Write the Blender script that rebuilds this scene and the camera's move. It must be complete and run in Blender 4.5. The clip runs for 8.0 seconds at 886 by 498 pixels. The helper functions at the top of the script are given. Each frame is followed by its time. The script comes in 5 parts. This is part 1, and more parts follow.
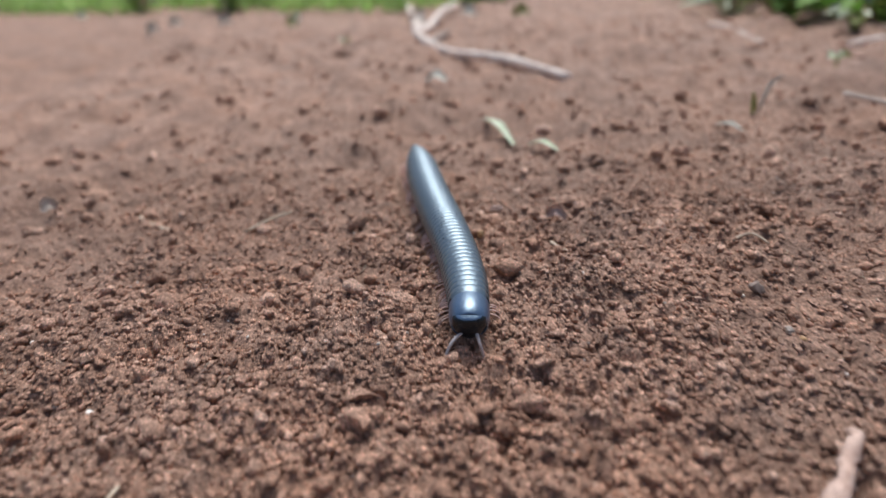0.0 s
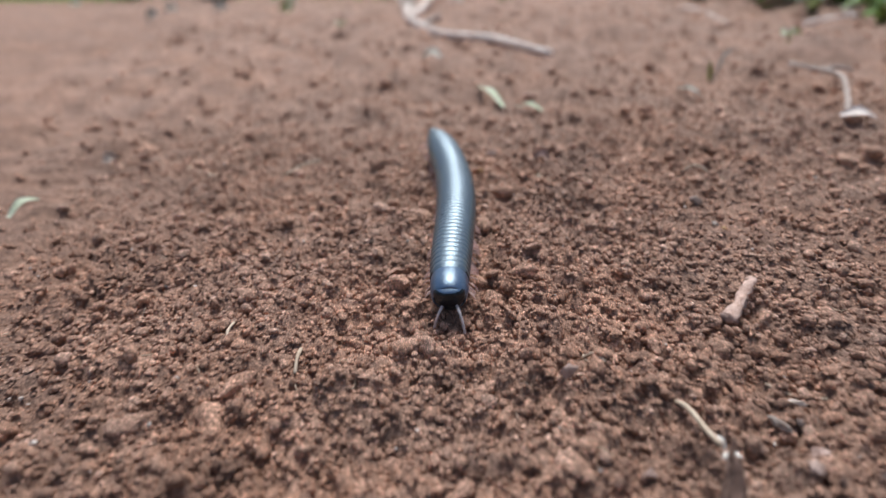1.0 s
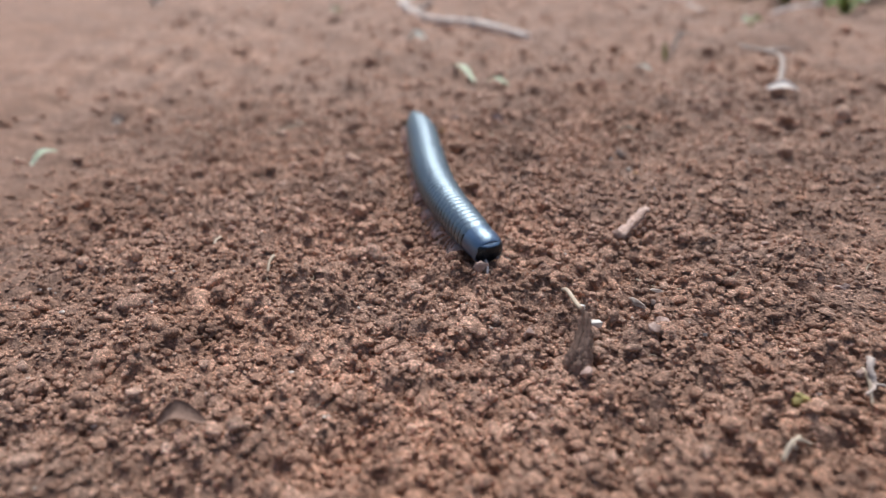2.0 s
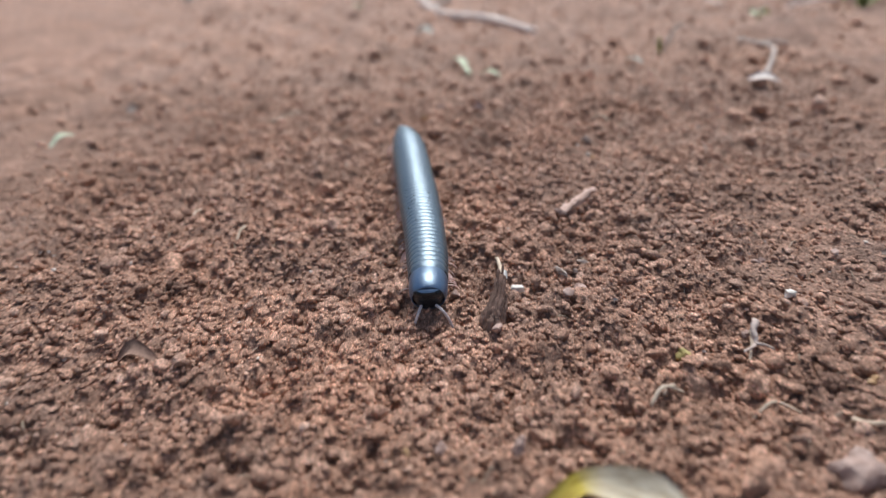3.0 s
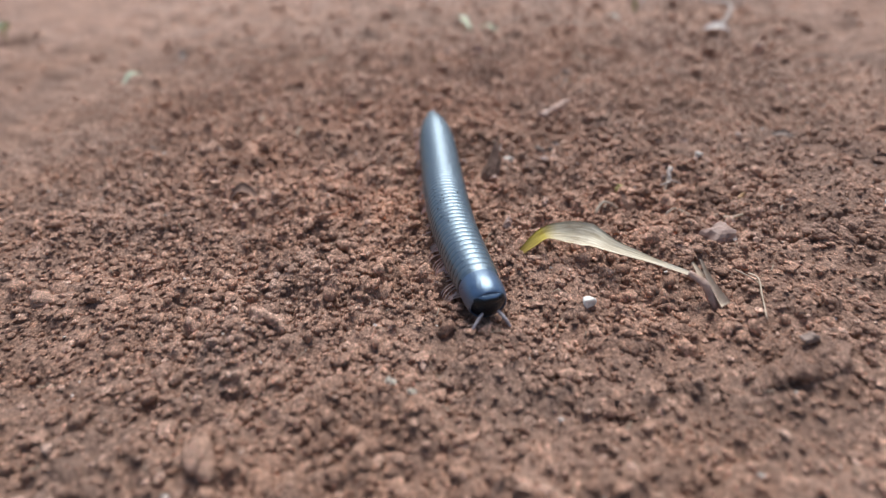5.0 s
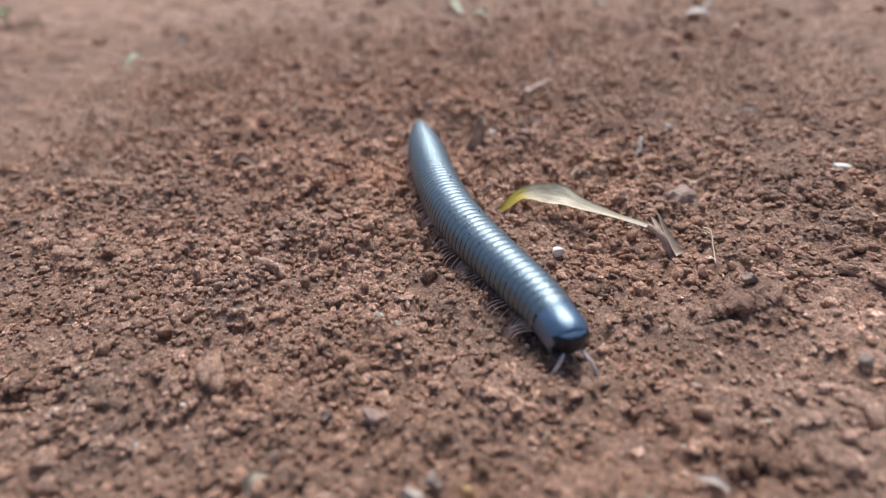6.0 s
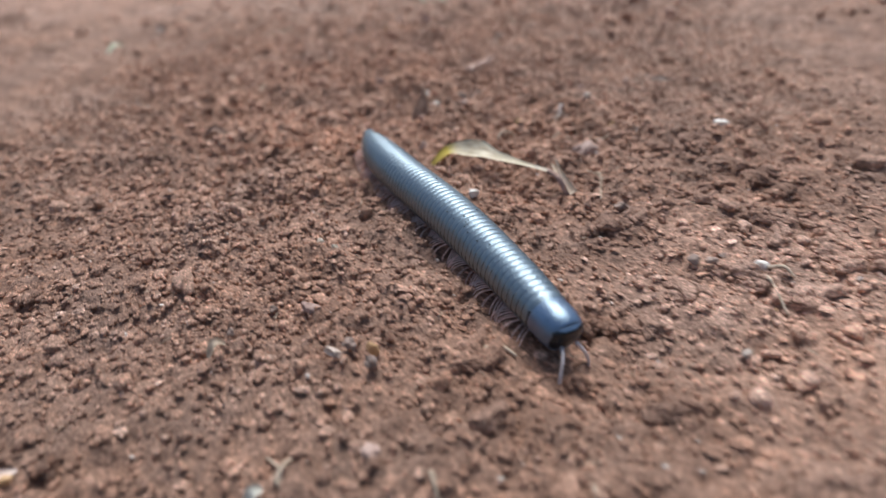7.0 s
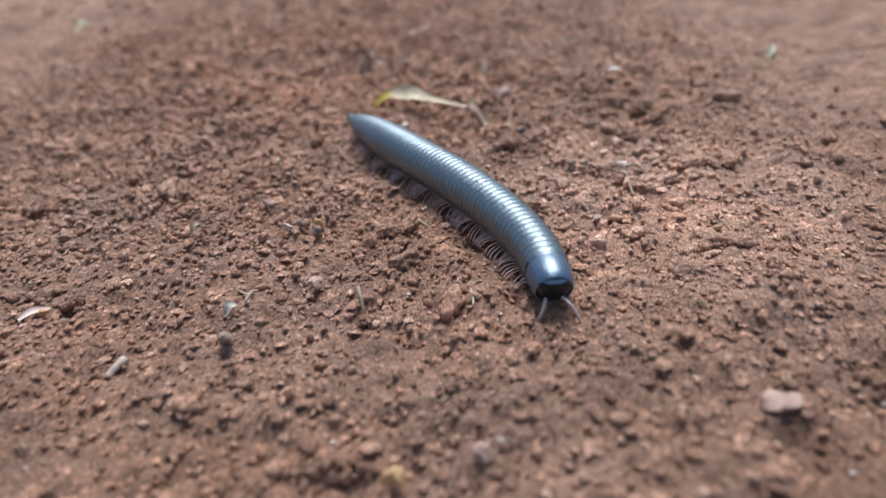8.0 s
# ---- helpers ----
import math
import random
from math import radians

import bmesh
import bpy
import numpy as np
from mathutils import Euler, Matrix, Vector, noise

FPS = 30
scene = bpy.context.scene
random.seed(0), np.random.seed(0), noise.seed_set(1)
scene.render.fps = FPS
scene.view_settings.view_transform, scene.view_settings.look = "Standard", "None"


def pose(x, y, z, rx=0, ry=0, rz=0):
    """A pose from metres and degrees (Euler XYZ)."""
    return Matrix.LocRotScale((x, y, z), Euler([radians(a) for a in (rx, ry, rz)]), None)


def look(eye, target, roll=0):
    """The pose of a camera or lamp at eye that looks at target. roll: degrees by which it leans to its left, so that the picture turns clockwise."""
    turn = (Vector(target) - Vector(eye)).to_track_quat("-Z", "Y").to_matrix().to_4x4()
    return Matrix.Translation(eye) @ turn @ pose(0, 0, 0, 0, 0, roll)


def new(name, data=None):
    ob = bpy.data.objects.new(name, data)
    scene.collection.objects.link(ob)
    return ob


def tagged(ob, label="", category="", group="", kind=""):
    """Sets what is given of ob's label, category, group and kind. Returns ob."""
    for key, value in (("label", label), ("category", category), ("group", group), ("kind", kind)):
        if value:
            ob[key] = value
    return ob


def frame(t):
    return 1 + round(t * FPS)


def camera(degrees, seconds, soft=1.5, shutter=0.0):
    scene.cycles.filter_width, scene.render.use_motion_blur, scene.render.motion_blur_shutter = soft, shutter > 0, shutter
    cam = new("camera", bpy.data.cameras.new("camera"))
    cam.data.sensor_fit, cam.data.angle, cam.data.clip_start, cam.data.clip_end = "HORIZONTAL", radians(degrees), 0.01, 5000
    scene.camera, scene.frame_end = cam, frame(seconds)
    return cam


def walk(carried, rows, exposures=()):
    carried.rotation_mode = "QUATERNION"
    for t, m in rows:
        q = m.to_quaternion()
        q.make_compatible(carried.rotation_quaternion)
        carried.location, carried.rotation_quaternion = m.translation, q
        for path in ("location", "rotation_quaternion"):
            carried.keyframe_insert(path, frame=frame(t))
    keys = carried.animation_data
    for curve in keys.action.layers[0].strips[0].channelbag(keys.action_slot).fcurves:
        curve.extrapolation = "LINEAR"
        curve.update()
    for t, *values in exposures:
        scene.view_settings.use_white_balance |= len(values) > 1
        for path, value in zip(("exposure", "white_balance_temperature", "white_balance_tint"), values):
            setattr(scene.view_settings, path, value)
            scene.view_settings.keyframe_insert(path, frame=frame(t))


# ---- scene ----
# ---- camera ----
cam = camera(73.6, 8.0, soft=1.0, shutter=0.4)
cam.data.dof.use_dof, cam.data.dof.focus_distance, cam.data.dof.aperture_fstop = True, 0.180, 6.4
PATH = [
    (0, (0.00072, -0.00819, 0.10840), (-0.04551, 0.88417, -0.34055), -2.82),
    (0.5, (0.00338, -0.03618, 0.10754), (-0.02479, 0.85200, -0.35109), -2.76),
    (1, (-0.00818, -0.06914, 0.10914), (-0.03076, 0.81586, -0.35590), -2.84),
    (1.5, (-0.00109, -0.09632, 0.11121), (-0.02239, 0.78475, -0.36129), -2.70),
    (1.7, (0.00298, -0.10794, 0.10825), (-0.01390, 0.77157, -0.36733), -2.26),
    (2.8, (0.04249, -0.12681, 0.10579), (-0.03863, 0.75061, -0.36703), -3.13),
    (3, (0.04536, -0.13627, 0.10613), (-0.04202, 0.73846, -0.37054), -3.12),
    (3.5, (0.04739, -0.16488, 0.11229), (-0.04692, 0.70414, -0.37341), -2.87),
    (4, (0.04636, -0.19077, 0.10539), (-0.04891, 0.67589, -0.38434), -2.73),
    (4.5, (0.04546, -0.20134, 0.10418), (-0.04583, 0.66202, -0.39210), -2.57),
    (4.7, (0.04451, -0.21163, 0.10227), (-0.04301, 0.65104, -0.39586), -2.82),
    (5.8, (0.04872, -0.24316, 0.10173), (-0.02456, 0.61350, -0.40892), -2.81),
    (6, (0.05053, -0.24652, 0.10144), (-0.02639, 0.60787, -0.41247), -2.93),
    (6.5, (0.05991, -0.26203, 0.10131), (-0.00841, 0.58926, -0.41892), -3.06),
    (7, (0.07375, -0.28839, 0.10459), (0.01340, 0.55973, -0.42177), -3.70),
    (7.5, (0.09638, -0.32245, 0.10508), (0.05304, 0.51989, -0.43213), -3.84),
    (8, (0.08954, -0.34663, 0.10267), (0.07800, 0.49428, -0.43838), -3.65),
]
walk(cam, [(t, look(eye, target, roll)) for t, eye, target, roll in PATH], [(0, -0.12), (1.5, -0.08), (3.5, 0.03), (4.5, 0.0), (8, 0.0)])

# ---- light: a bright overcast sky, strongest ahead of the camera ----
SUN_EL, SUN_AZ = 62.0, 8.0
world = bpy.data.worlds.new("sky")
scene.world = world
world.use_nodes = True
wn = world.node_tree.nodes
sky = wn.new("ShaderNodeTexSky")
sky.sky_type, sky.sun_disc = "NISHITA", False
sky.sun_elevation, sky.sun_rotation = radians(SUN_EL), radians(SUN_AZ)
sky.air_density, sky.dust_density, sky.ozone_density = 1.0, 3.0, 1.0
world.node_tree.links.new(sky.outputs[0], wn["Background"].inputs[0])
wn["Background"].inputs[1].default_value = 0.112
sun_data = bpy.data.lights.new("sun", "SUN")
sun_data.energy, sun_data.angle, sun_data.color = 3.68, radians(33), (0.975, 0.99, 1.0)
sun = new("sun", sun_data)
sun.matrix_world = look((0, 0, 0), (-math.sin(radians(SUN_AZ)) * math.cos(radians(SUN_EL)), -math.cos(radians(SUN_AZ)) * math.cos(radians(SUN_EL)), -math.sin(radians(SUN_EL))))


# ---- materials ----
def material(name, rough=0.8):
    m = bpy.data.materials.new(name)
    m.use_nodes = True
    n = m.node_tree.nodes
    b = n["Principled BSDF"]
    b.inputs["Roughness"].default_value = rough
    return m, n, m.node_tree.links.new, b


def ramp_mix(n, link, fac, stops):
    r = n.new("ShaderNodeValToRGB")
    while len(r.color_ramp.elements) < len(stops):
        r.color_ramp.elements.new(0.5)
    for e, (p, c) in zip(r.color_ramp.elements, stops):
        e.position, e.color = p, (*c, 1)
    link(fac, r.inputs[0])
    return r.outputs[0]


def noise_node(n, link, vec, scale, detail=4, rough=0.55):
    t = n.new("ShaderNodeTexNoise")
    t.inputs["Scale"].default_value, t.inputs["Detail"].default_value, t.inputs["Roughness"].default_value = scale, detail, rough
    if vec is not None:
        link(vec, t.inputs["Vector"])
    return t.outputs["Fac"]


def math_node(n, link, op, a, b):
    m = n.new("ShaderNodeMath")
    m.operation = op
    for k, v in enumerate((a, b)):
        if isinstance(v, (int, float)):
            m.inputs[k].default_value = v
        else:
            link(v, m.inputs[k])
    return m.outputs[0]


def mix_color(n, link, fac, a, b, mode="MIX"):
    m = n.new("ShaderNodeMix")
    m.data_type, m.blend_type = "RGBA", mode
    for v, s in ((fac, m.inputs[0]), (a, m.inputs[6]), (b, m.inputs[7])):
        if isinstance(v, (int, float)):
            s.default_value = v
        elif isinstance(v, tuple):
            s.default_value = (*v, 1)
        else:
            link(v, s)
    return m.outputs[2]


def add_bump(n, link, b, height, strength, distance):
    u = n.new("ShaderNodeBump")
    u.inputs["Strength"].default_value, u.inputs["Distance"].default_value = strength, distance
    link(height, u.inputs["Height"])
    link(u.outputs[0], b.inputs["Normal"])


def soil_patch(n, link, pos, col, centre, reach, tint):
    """An uneven tinted patch round a place: drier paler soil, and lightening against shade among crumbs."""
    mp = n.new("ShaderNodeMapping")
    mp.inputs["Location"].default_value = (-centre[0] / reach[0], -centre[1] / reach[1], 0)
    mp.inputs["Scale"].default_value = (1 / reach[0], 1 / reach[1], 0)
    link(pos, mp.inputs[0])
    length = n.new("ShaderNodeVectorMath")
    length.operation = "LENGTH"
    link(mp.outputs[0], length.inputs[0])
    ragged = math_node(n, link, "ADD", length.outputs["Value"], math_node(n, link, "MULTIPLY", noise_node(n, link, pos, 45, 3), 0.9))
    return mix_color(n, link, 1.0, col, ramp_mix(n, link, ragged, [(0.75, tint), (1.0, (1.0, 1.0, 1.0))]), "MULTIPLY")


def soil_material(name, island, shade=1.0):
    m, n, link, b = material(name, 0.76)
    b.inputs["Specular IOR Level"].default_value = 0.60
    where = n.new("ShaderNodeNewGeometry")
    pos = where.outputs["Position"]
    broad = noise_node(n, link, pos, 14, 3)
    mid = noise_node(n, link, pos, 90, 4, 0.6)
    fine = noise_node(n, link, pos, 900, 4, 0.7)
    col = ramp_mix(n, link, mid, [(0.30, (0.20, 0.116, 0.080)), (0.50, (0.335, 0.205, 0.146)), (0.72, (0.47, 0.305, 0.230))])
    grey = ramp_mix(n, link, broad, [(0.35, (0.37, 0.230, 0.172)), (0.65, (0.39, 0.205, 0.130))])
    col = mix_color(n, link, 0.40, col, grey)
    if island:
        tint = ramp_mix(n, link, where.outputs["Random Per Island"], [(0.0, (1.14, 1.10, 1.07)), (0.22, (1.46, 1.41, 1.38)), (0.45, (1.36, 1.38, 1.40)), (0.72, (1.72, 1.66, 1.62)), (0.94, (1.70, 1.80, 1.88)), (1.0, (2.3, 2.55, 2.75))])
        col = mix_color(n, link, 1.0, col, tint, "MULTIPLY")
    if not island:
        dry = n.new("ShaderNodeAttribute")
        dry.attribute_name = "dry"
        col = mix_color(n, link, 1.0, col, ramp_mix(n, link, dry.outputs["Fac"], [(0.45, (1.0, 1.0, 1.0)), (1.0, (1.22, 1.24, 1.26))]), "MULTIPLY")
    if shade < 1:
        col = mix_color(n, link, 1.0, col, (shade, shade * 0.98, shade * 0.97), "MULTIPLY")
    tiny = ramp_mix(n, link, noise_node(n, link, pos, 2600, 3, 0.6), [(0.35, (0.62, 0.61, 0.60)), (0.65, (1.40, 1.40, 1.40))])
    col = mix_color(n, link, 1.0, col, tiny, "MULTIPLY")
    patch = ramp_mix(n, link, noise_node(n, link, pos, 38, 3), [(0.34, (0.84, 0.825, 0.815)), (0.60, (1.12, 1.09, 1.07))])
    col = mix_color(n, link, 1.0, col, patch, "MULTIPLY")
    speck = ramp_mix(n, link, fine, [(0.30, (0.55, 0.53, 0.51)), (0.52, (1.0, 1.0, 1.0)), (0.68, (1.9, 1.92, 1.95))])
    col = mix_color(n, link, 1.0, col, speck, "MULTIPLY")
    # these first two brighten the loose middle's colour to offset shade between crumbs
    col = soil_patch(n, link, pos, col, (-0.010, 0.091), (0.20, 0.065), (1.06, 1.04, 1.03))
    col = soil_patch(n, link, pos, col, (-0.009, -0.004), (0.13, 0.065), (1.16, 1.13, 1.11))
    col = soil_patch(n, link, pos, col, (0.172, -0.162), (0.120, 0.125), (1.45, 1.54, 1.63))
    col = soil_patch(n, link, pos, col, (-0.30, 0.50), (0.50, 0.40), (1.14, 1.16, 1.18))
    link(col, b.inputs["Base Color"])
    rough = noise_node(n, link, pos, 1500, 5, 0.75)
    lumps = noise_node(n, link, pos, 700, 4, 0.65)
    coarse = noise_node(n, link, pos, 260, 3, 0.6)
    relief_sum = math_node(n, link, "ADD", math_node(n, link, "ADD", rough, math_node(n, link, "MULTIPLY", lumps, 1.8)), math_node(n, link, "MULTIPLY", coarse, 1.0 if island else 2.6))
    add_bump(n, link, b, relief_sum, 1.0, 0.0010)
    return m


def plain(name, dark, light, rough=0.7, scale=300, bump=0.3, spec=0.4, transmit=0.0, stretch=(1, 1, 1), depth=0.0004):
    """A mottled material between two colours, with its grain in the object's own space."""
    m, n, link, b = material(name, rough)
    b.inputs["Specular IOR Level"].default_value = spec
    co = n.new("ShaderNodeTexCoord").outputs["Object"]
    mp = n.new("ShaderNodeMapping")
    mp.inputs["Scale"].default_value = stretch
    link(co, mp.inputs[0])
    info = n.new("ShaderNodeObjectInfo")
    off = n.new("ShaderNodeVectorMath")
    off.operation = "ADD"
    link(mp.outputs[0], off.inputs[0])
    link(info.outputs["Random"], off.inputs[1])
    a = noise_node(n, link, off.outputs[0], scale, 4, 0.6)
    c = ramp_mix(n, link, a, [(0.30, dark), (0.70, light)])
    v = math_node(n, link, "MULTIPLY_ADD", info.outputs["Random"], 0.3)
    v.node.inputs[2].default_value = 0.85
    bw = n.new("ShaderNodeCombineColor")
    for k in range(3):
        link(v, bw.inputs[k])
    c = mix_color(n, link, 1.0, c, bw.outputs[0], "MULTIPLY")
    link(c, b.inputs["Base Color"])
    if transmit:
        glow, both = n.new("ShaderNodeBsdfTranslucent"), n.new("ShaderNodeMixShader")
        link(c, glow.inputs["Color"])
        both.inputs[0].default_value = transmit
        link(b.outputs[0], both.inputs[1])
        link(glow.outputs[0], both.inputs[2])
        link(both.outputs[0], n["Material Output"].inputs["Surface"])
    add_bump(n, link, b, noise_node(n, link, off.outputs[0], scale * 4, 5, 0.7), bump, depth)
    return m


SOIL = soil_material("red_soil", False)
CRUMB = soil_material("soil_crumb", True)
# the same crumb soil coloured darker, standing in for the clods' self-shadow
SHADED_CRUMB = soil_material("shaded_soil_crumb", True, 0.66)


def cuticle(name, dark, light, rough, coat, ior=1.75):
    m, n, link, b = material(name, rough)
    co = n.new("ShaderNodeTexCoord").outputs["Object"]
    info = n.new("ShaderNodeObjectInfo")
    off = n.new("ShaderNodeVectorMath")
    off.operation = "ADD"
    link(co, off.inputs[0])
    link(info.outputs["Random"], off.inputs[1])
    a = noise_node(n, link, off.outputs[0], 500, 4)
    link(ramp_mix(n, link, a, [(0.3, dark), (0.7, light)]), b.inputs["Base Color"])
    dust = noise_node(n, link, off.outputs[0], 1400, 3, 0.7)
    r = n.new("ShaderNodeMapRange")
    r.inputs["From Min"].default_value, r.inputs["From Max"].default_value = 0.3, 0.7
    r.inputs["To Min"].default_value, r.inputs["To Max"].default_value = rough - 0.06, rough + 0.12
    link(dust, r.inputs[0])
    link(r.outputs[0], b.inputs["Roughness"])
    b.inputs["IOR"].default_value = ior
    b.inputs["Specular Tint"].default_value = (0.62, 0.84, 1.0, 1)
    b.inputs["Coat Weight"].default_value, b.inputs["Coat Roughness"].default_value = coat, 0.32
    add_bump(n, link, b, dust, 0.5, 0.0003)
    return m


RING = cuticle("ring_cuticle", (0.010, 0.016, 0.025), (0.022, 0.032, 0.048), 0.38, 0.7, 2.9)
# dark groove bands, and flank shading put into the colour
GROOVE_SHADE = cuticle("groove_shade_cuticle", (0.012, 0.012, 0.013), (0.030, 0.028, 0.028), 0.42, 0.2, 1.5)
COLLAR = cuticle("collar_cuticle", (0.014, 0.036, 0.090), (0.028, 0.062, 0.145), 0.32, 0.45, 2.6)
FACE = cuticle("face_cuticle", (0.006, 0.008, 0.012), (0.012, 0.013, 0.016), 0.30, 0.0, 1.5)
LEG = plain("leg_skin", (0.78, 0.58, 0.54), (0.92, 0.77, 0.72), 0.5, 900, 0.1, 0.5, 0.45)
ANTENNA = plain("antenna_skin", (0.42, 0.36, 0.36), (0.70, 0.64, 0.64), 0.4, 900, 0.1, 0.5)
SPECK = plain("dark_grit", (0.008, 0.007, 0.007), (0.02, 0.017, 0.015), 0.8, 800)
STRAW = plain("dry_straw", (0.42, 0.32, 0.23), (0.70, 0.58, 0.45), 0.75, 250, 0.3, 0.3, 0.0, (1, 1, 1))
BARK = plain("dark_bark", (0.16, 0.105, 0.083), (0.34, 0.225, 0.175), 0.95, 300, 0.8, 0.05)
PALEWOOD = plain("pale_wood", (0.58, 0.46, 0.40), (0.93, 0.84, 0.77), 0.8, 90, 0.5, 0.3)
GREYWOOD = plain("grey_wood", (0.42, 0.33, 0.28), (0.66, 0.56, 0.50), 0.85, 120, 0.5, 0.3)
PINKBARK = plain("pink_bark", (0.38, 0.24, 0.19), (0.70, 0.52, 0.44), 0.8, 260, 0.6, 0.3)
WHITESTONE = plain("white_stone", (0.38, 0.29, 0.235), (0.66, 0.57, 0.49), 0.6, 300, 0.4)
GRIT = plain("pale_grit", (0.40, 0.31, 0.26), (0.85, 0.78, 0.70), 0.6, 300, 0.4)
GREYSTONE = plain("grey_stone", (0.19, 0.132, 0.106), (0.38, 0.290, 0.245), 0.7, 260, 0.6)
MAUVESTONE = plain("mauve_stone", (0.29, 0.180, 0.145), (0.55, 0.405, 0.345), 0.75, 260, 0.7)
REDSTONE = CRUMB
CHIP = plain("white_chip", (0.74, 0.68, 0.60), (0.95, 0.92, 0.86), 0.5, 300, 0.3)
CREAM = plain("cream_chip", (0.55, 0.46, 0.34), (0.92, 0.85, 0.72), 0.6, 700, 0.8)
SEED = plain("tan_seed", (0.42, 0.24, 0.11), (0.66, 0.44, 0.24), 0.5, 300, 0.2)
PALELEAF = plain("pale_leaf", (0.60, 0.68, 0.46), (0.84, 0.88, 0.72), 0.55, 200, 0.2, 0.4, 0.2)
GREENLEAF = plain("green_leaf", (0.22, 0.25, 0.060), (0.44, 0.46, 0.18), 0.55, 120, 0.2, 0.4, 0.4)
OLIVE = plain("olive_bud", (0.28, 0.225, 0.075), (0.44, 0.365, 0.14), 0.6, 300, 0.4)
GREYLEAF = plain("grey_leaf", (0.52, 0.50, 0.42), (0.76, 0.74, 0.66), 0.7, 200, 0.3, 0.3, 0.15)
GRASS = plain("grass_blade", (0.27, 0.46, 0.11), (0.56, 0.74, 0.32), 0.55, 9, 0.1, 0.4, 0.45)


def leaf_material():
    """Straw-coloured dead grass leaf, yellow-green towards its tip, with lengthwise veins."""
    m, n, link, b = material("dead_leaf", 0.6)
    b.inputs["Specular IOR Level"].default_value = 0.35
    uv = n.new("ShaderNodeUVMap")
    sep = n.new("ShaderNodeSeparateXYZ")
    link(uv.outputs[0], sep.inputs[0])
    wave = n.new("ShaderNodeTexWave")
    wave.bands_direction = "Y"
    wave.inputs["Scale"].default_value, wave.inputs["Distortion"].default_value = 2.6, 3.0
    link(uv.outputs[0], wave.inputs[0])
    along = ramp_mix(n, link, sep.outputs[0], [(0.0, (0.30, 0.22, 0.06)), (0.26, (0.60, 0.48, 0.08)), (0.36, (0.78, 0.69, 0.50)), (0.6, (0.82, 0.74, 0.58)), (0.85, (0.72, 0.65, 0.50)), (1.0, (0.68, 0.60, 0.50))])
    veins = ramp_mix(n, link, wave.outputs["Fac"], [(0.2, (0.955, 0.95, 0.94)), (0.7, (1.02, 1.02, 1.02))])
    c = mix_color(n, link, 1.0, along, veins, "MULTIPLY")
    stain = ramp_mix(n, link, noise_node(n, link, uv.outputs[0], 9, 4), [(0.38, (0.72, 0.66, 0.58)), (0.6, (1, 1, 1))])
    link(mix_color(n, link, 1.0, c, stain, "MULTIPLY"), b.inputs["Base Color"])
    b.inputs["Subsurface Weight"].default_value = 0.15
    b.inputs["Subsurface Radius"].default_value = (0.001, 0.0009, 0.0006)
    add_bump(n, link, b, wave.outputs["Fac"], 0.12, 0.0002)
    return m


DEADLEAF = leaf_material()


# ---- mesh helpers ----
def mesh_object(name, verts, faces, mats, parent=None, label="", smooth=True, index=None):
    me = bpy.data.meshes.new(name)
    me.from_pydata([tuple(v) for v in verts], [], faces)
    for m in mats if isinstance(mats, (list, tuple)) else [mats]:
        me.materials.append(m)
    if index is not None:
        me.polygons.foreach_set("material_index", index)
    me.polygons.foreach_set("use_smooth", [smooth] * len(me.polygons))
    me.update()
    ob = new(name, me)
    ob.parent = parent
    if label:
        tagged(ob, label)
    return ob


def tube_data(points, radii, sides=8, wobble=0.0, seed=0):
    rng = random.Random(seed)
    pts = [Vector(p) for p in points]
    verts, faces = [], []
    for i, p in enumerate(pts):
        d = (pts[min(i + 1, len(pts) - 1)] - pts[max(i - 1, 0)]).normalized()
        u = d.cross(Vector((0.13, 0.21, 1))).normalized()
        v = d.cross(u)
        for k in range(sides):
            a = 2 * math.pi * k / sides
            r = radii[i] * (1 + wobble * (rng.random() - 0.5))
            verts.append(p + r * (math.cos(a) * u + math.sin(a) * v))
    for i in range(len(pts) - 1):
        for k in range(sides):
            a, b = i * sides + k, i * sides + (k + 1) % sides
            faces.append((a, b, b + sides, a + sides))
    faces.append(tuple(range(sides))[::-1])
    faces.append(tuple((len(pts) - 1) * sides + k for k in range(sides)))
    return verts, faces


def smooth_path(points, steps):
    pts = [Vector(p) for p in points]
    out = []
    for i in range(len(pts) - 1):
        a, b, c, d = pts[max(i - 1, 0)], pts[i], pts[i + 1], pts[min(i + 2, len(pts) - 1)]
        for s in range(steps):
            t = s / steps
            out.append(0.5 * (2 * b + (c - a) * t + (2 * a - 5 * b + 4 * c - d) * t * t + (3 * b - a - 3 * c + d) * t ** 3))
    return out + [pts[-1]]


def twig(name, points, r0, r1, mat, label="", parent=None, category="twig", steps=5, wobble=0.35, seed=1, sides=8):
    path = smooth_path(points, steps)
    base = Vector((0, 0, 0)) if parent else Vector(points[0])
    n = len(path) - 1
    v, f = tube_data([p - base for p in path], [r0 + (r1 - r0) * i / n for i in range(n + 1)], sides, wobble, seed)
    ob = mesh_object(name, v, f, mat, parent)
    ob.location = base
    if parent is None:
        tagged(ob, label, category)
    elif label:
        tagged(ob, label)
    return ob


def ico(level):
    bm = bmesh.new()
    bmesh.ops.create_icosphere(bm, subdivisions=level, radius=1.0)
    v = np.array([x.co[:] for x in bm.verts])
    f = np.array([[x.index for x in p.verts] for p in bm.faces])
    bm.free()
    return v, f


ICO1, ICO2, ICO3, ICO4, ICO5 = ico(1), ico(2), ico(3), ico(4), ico(5)


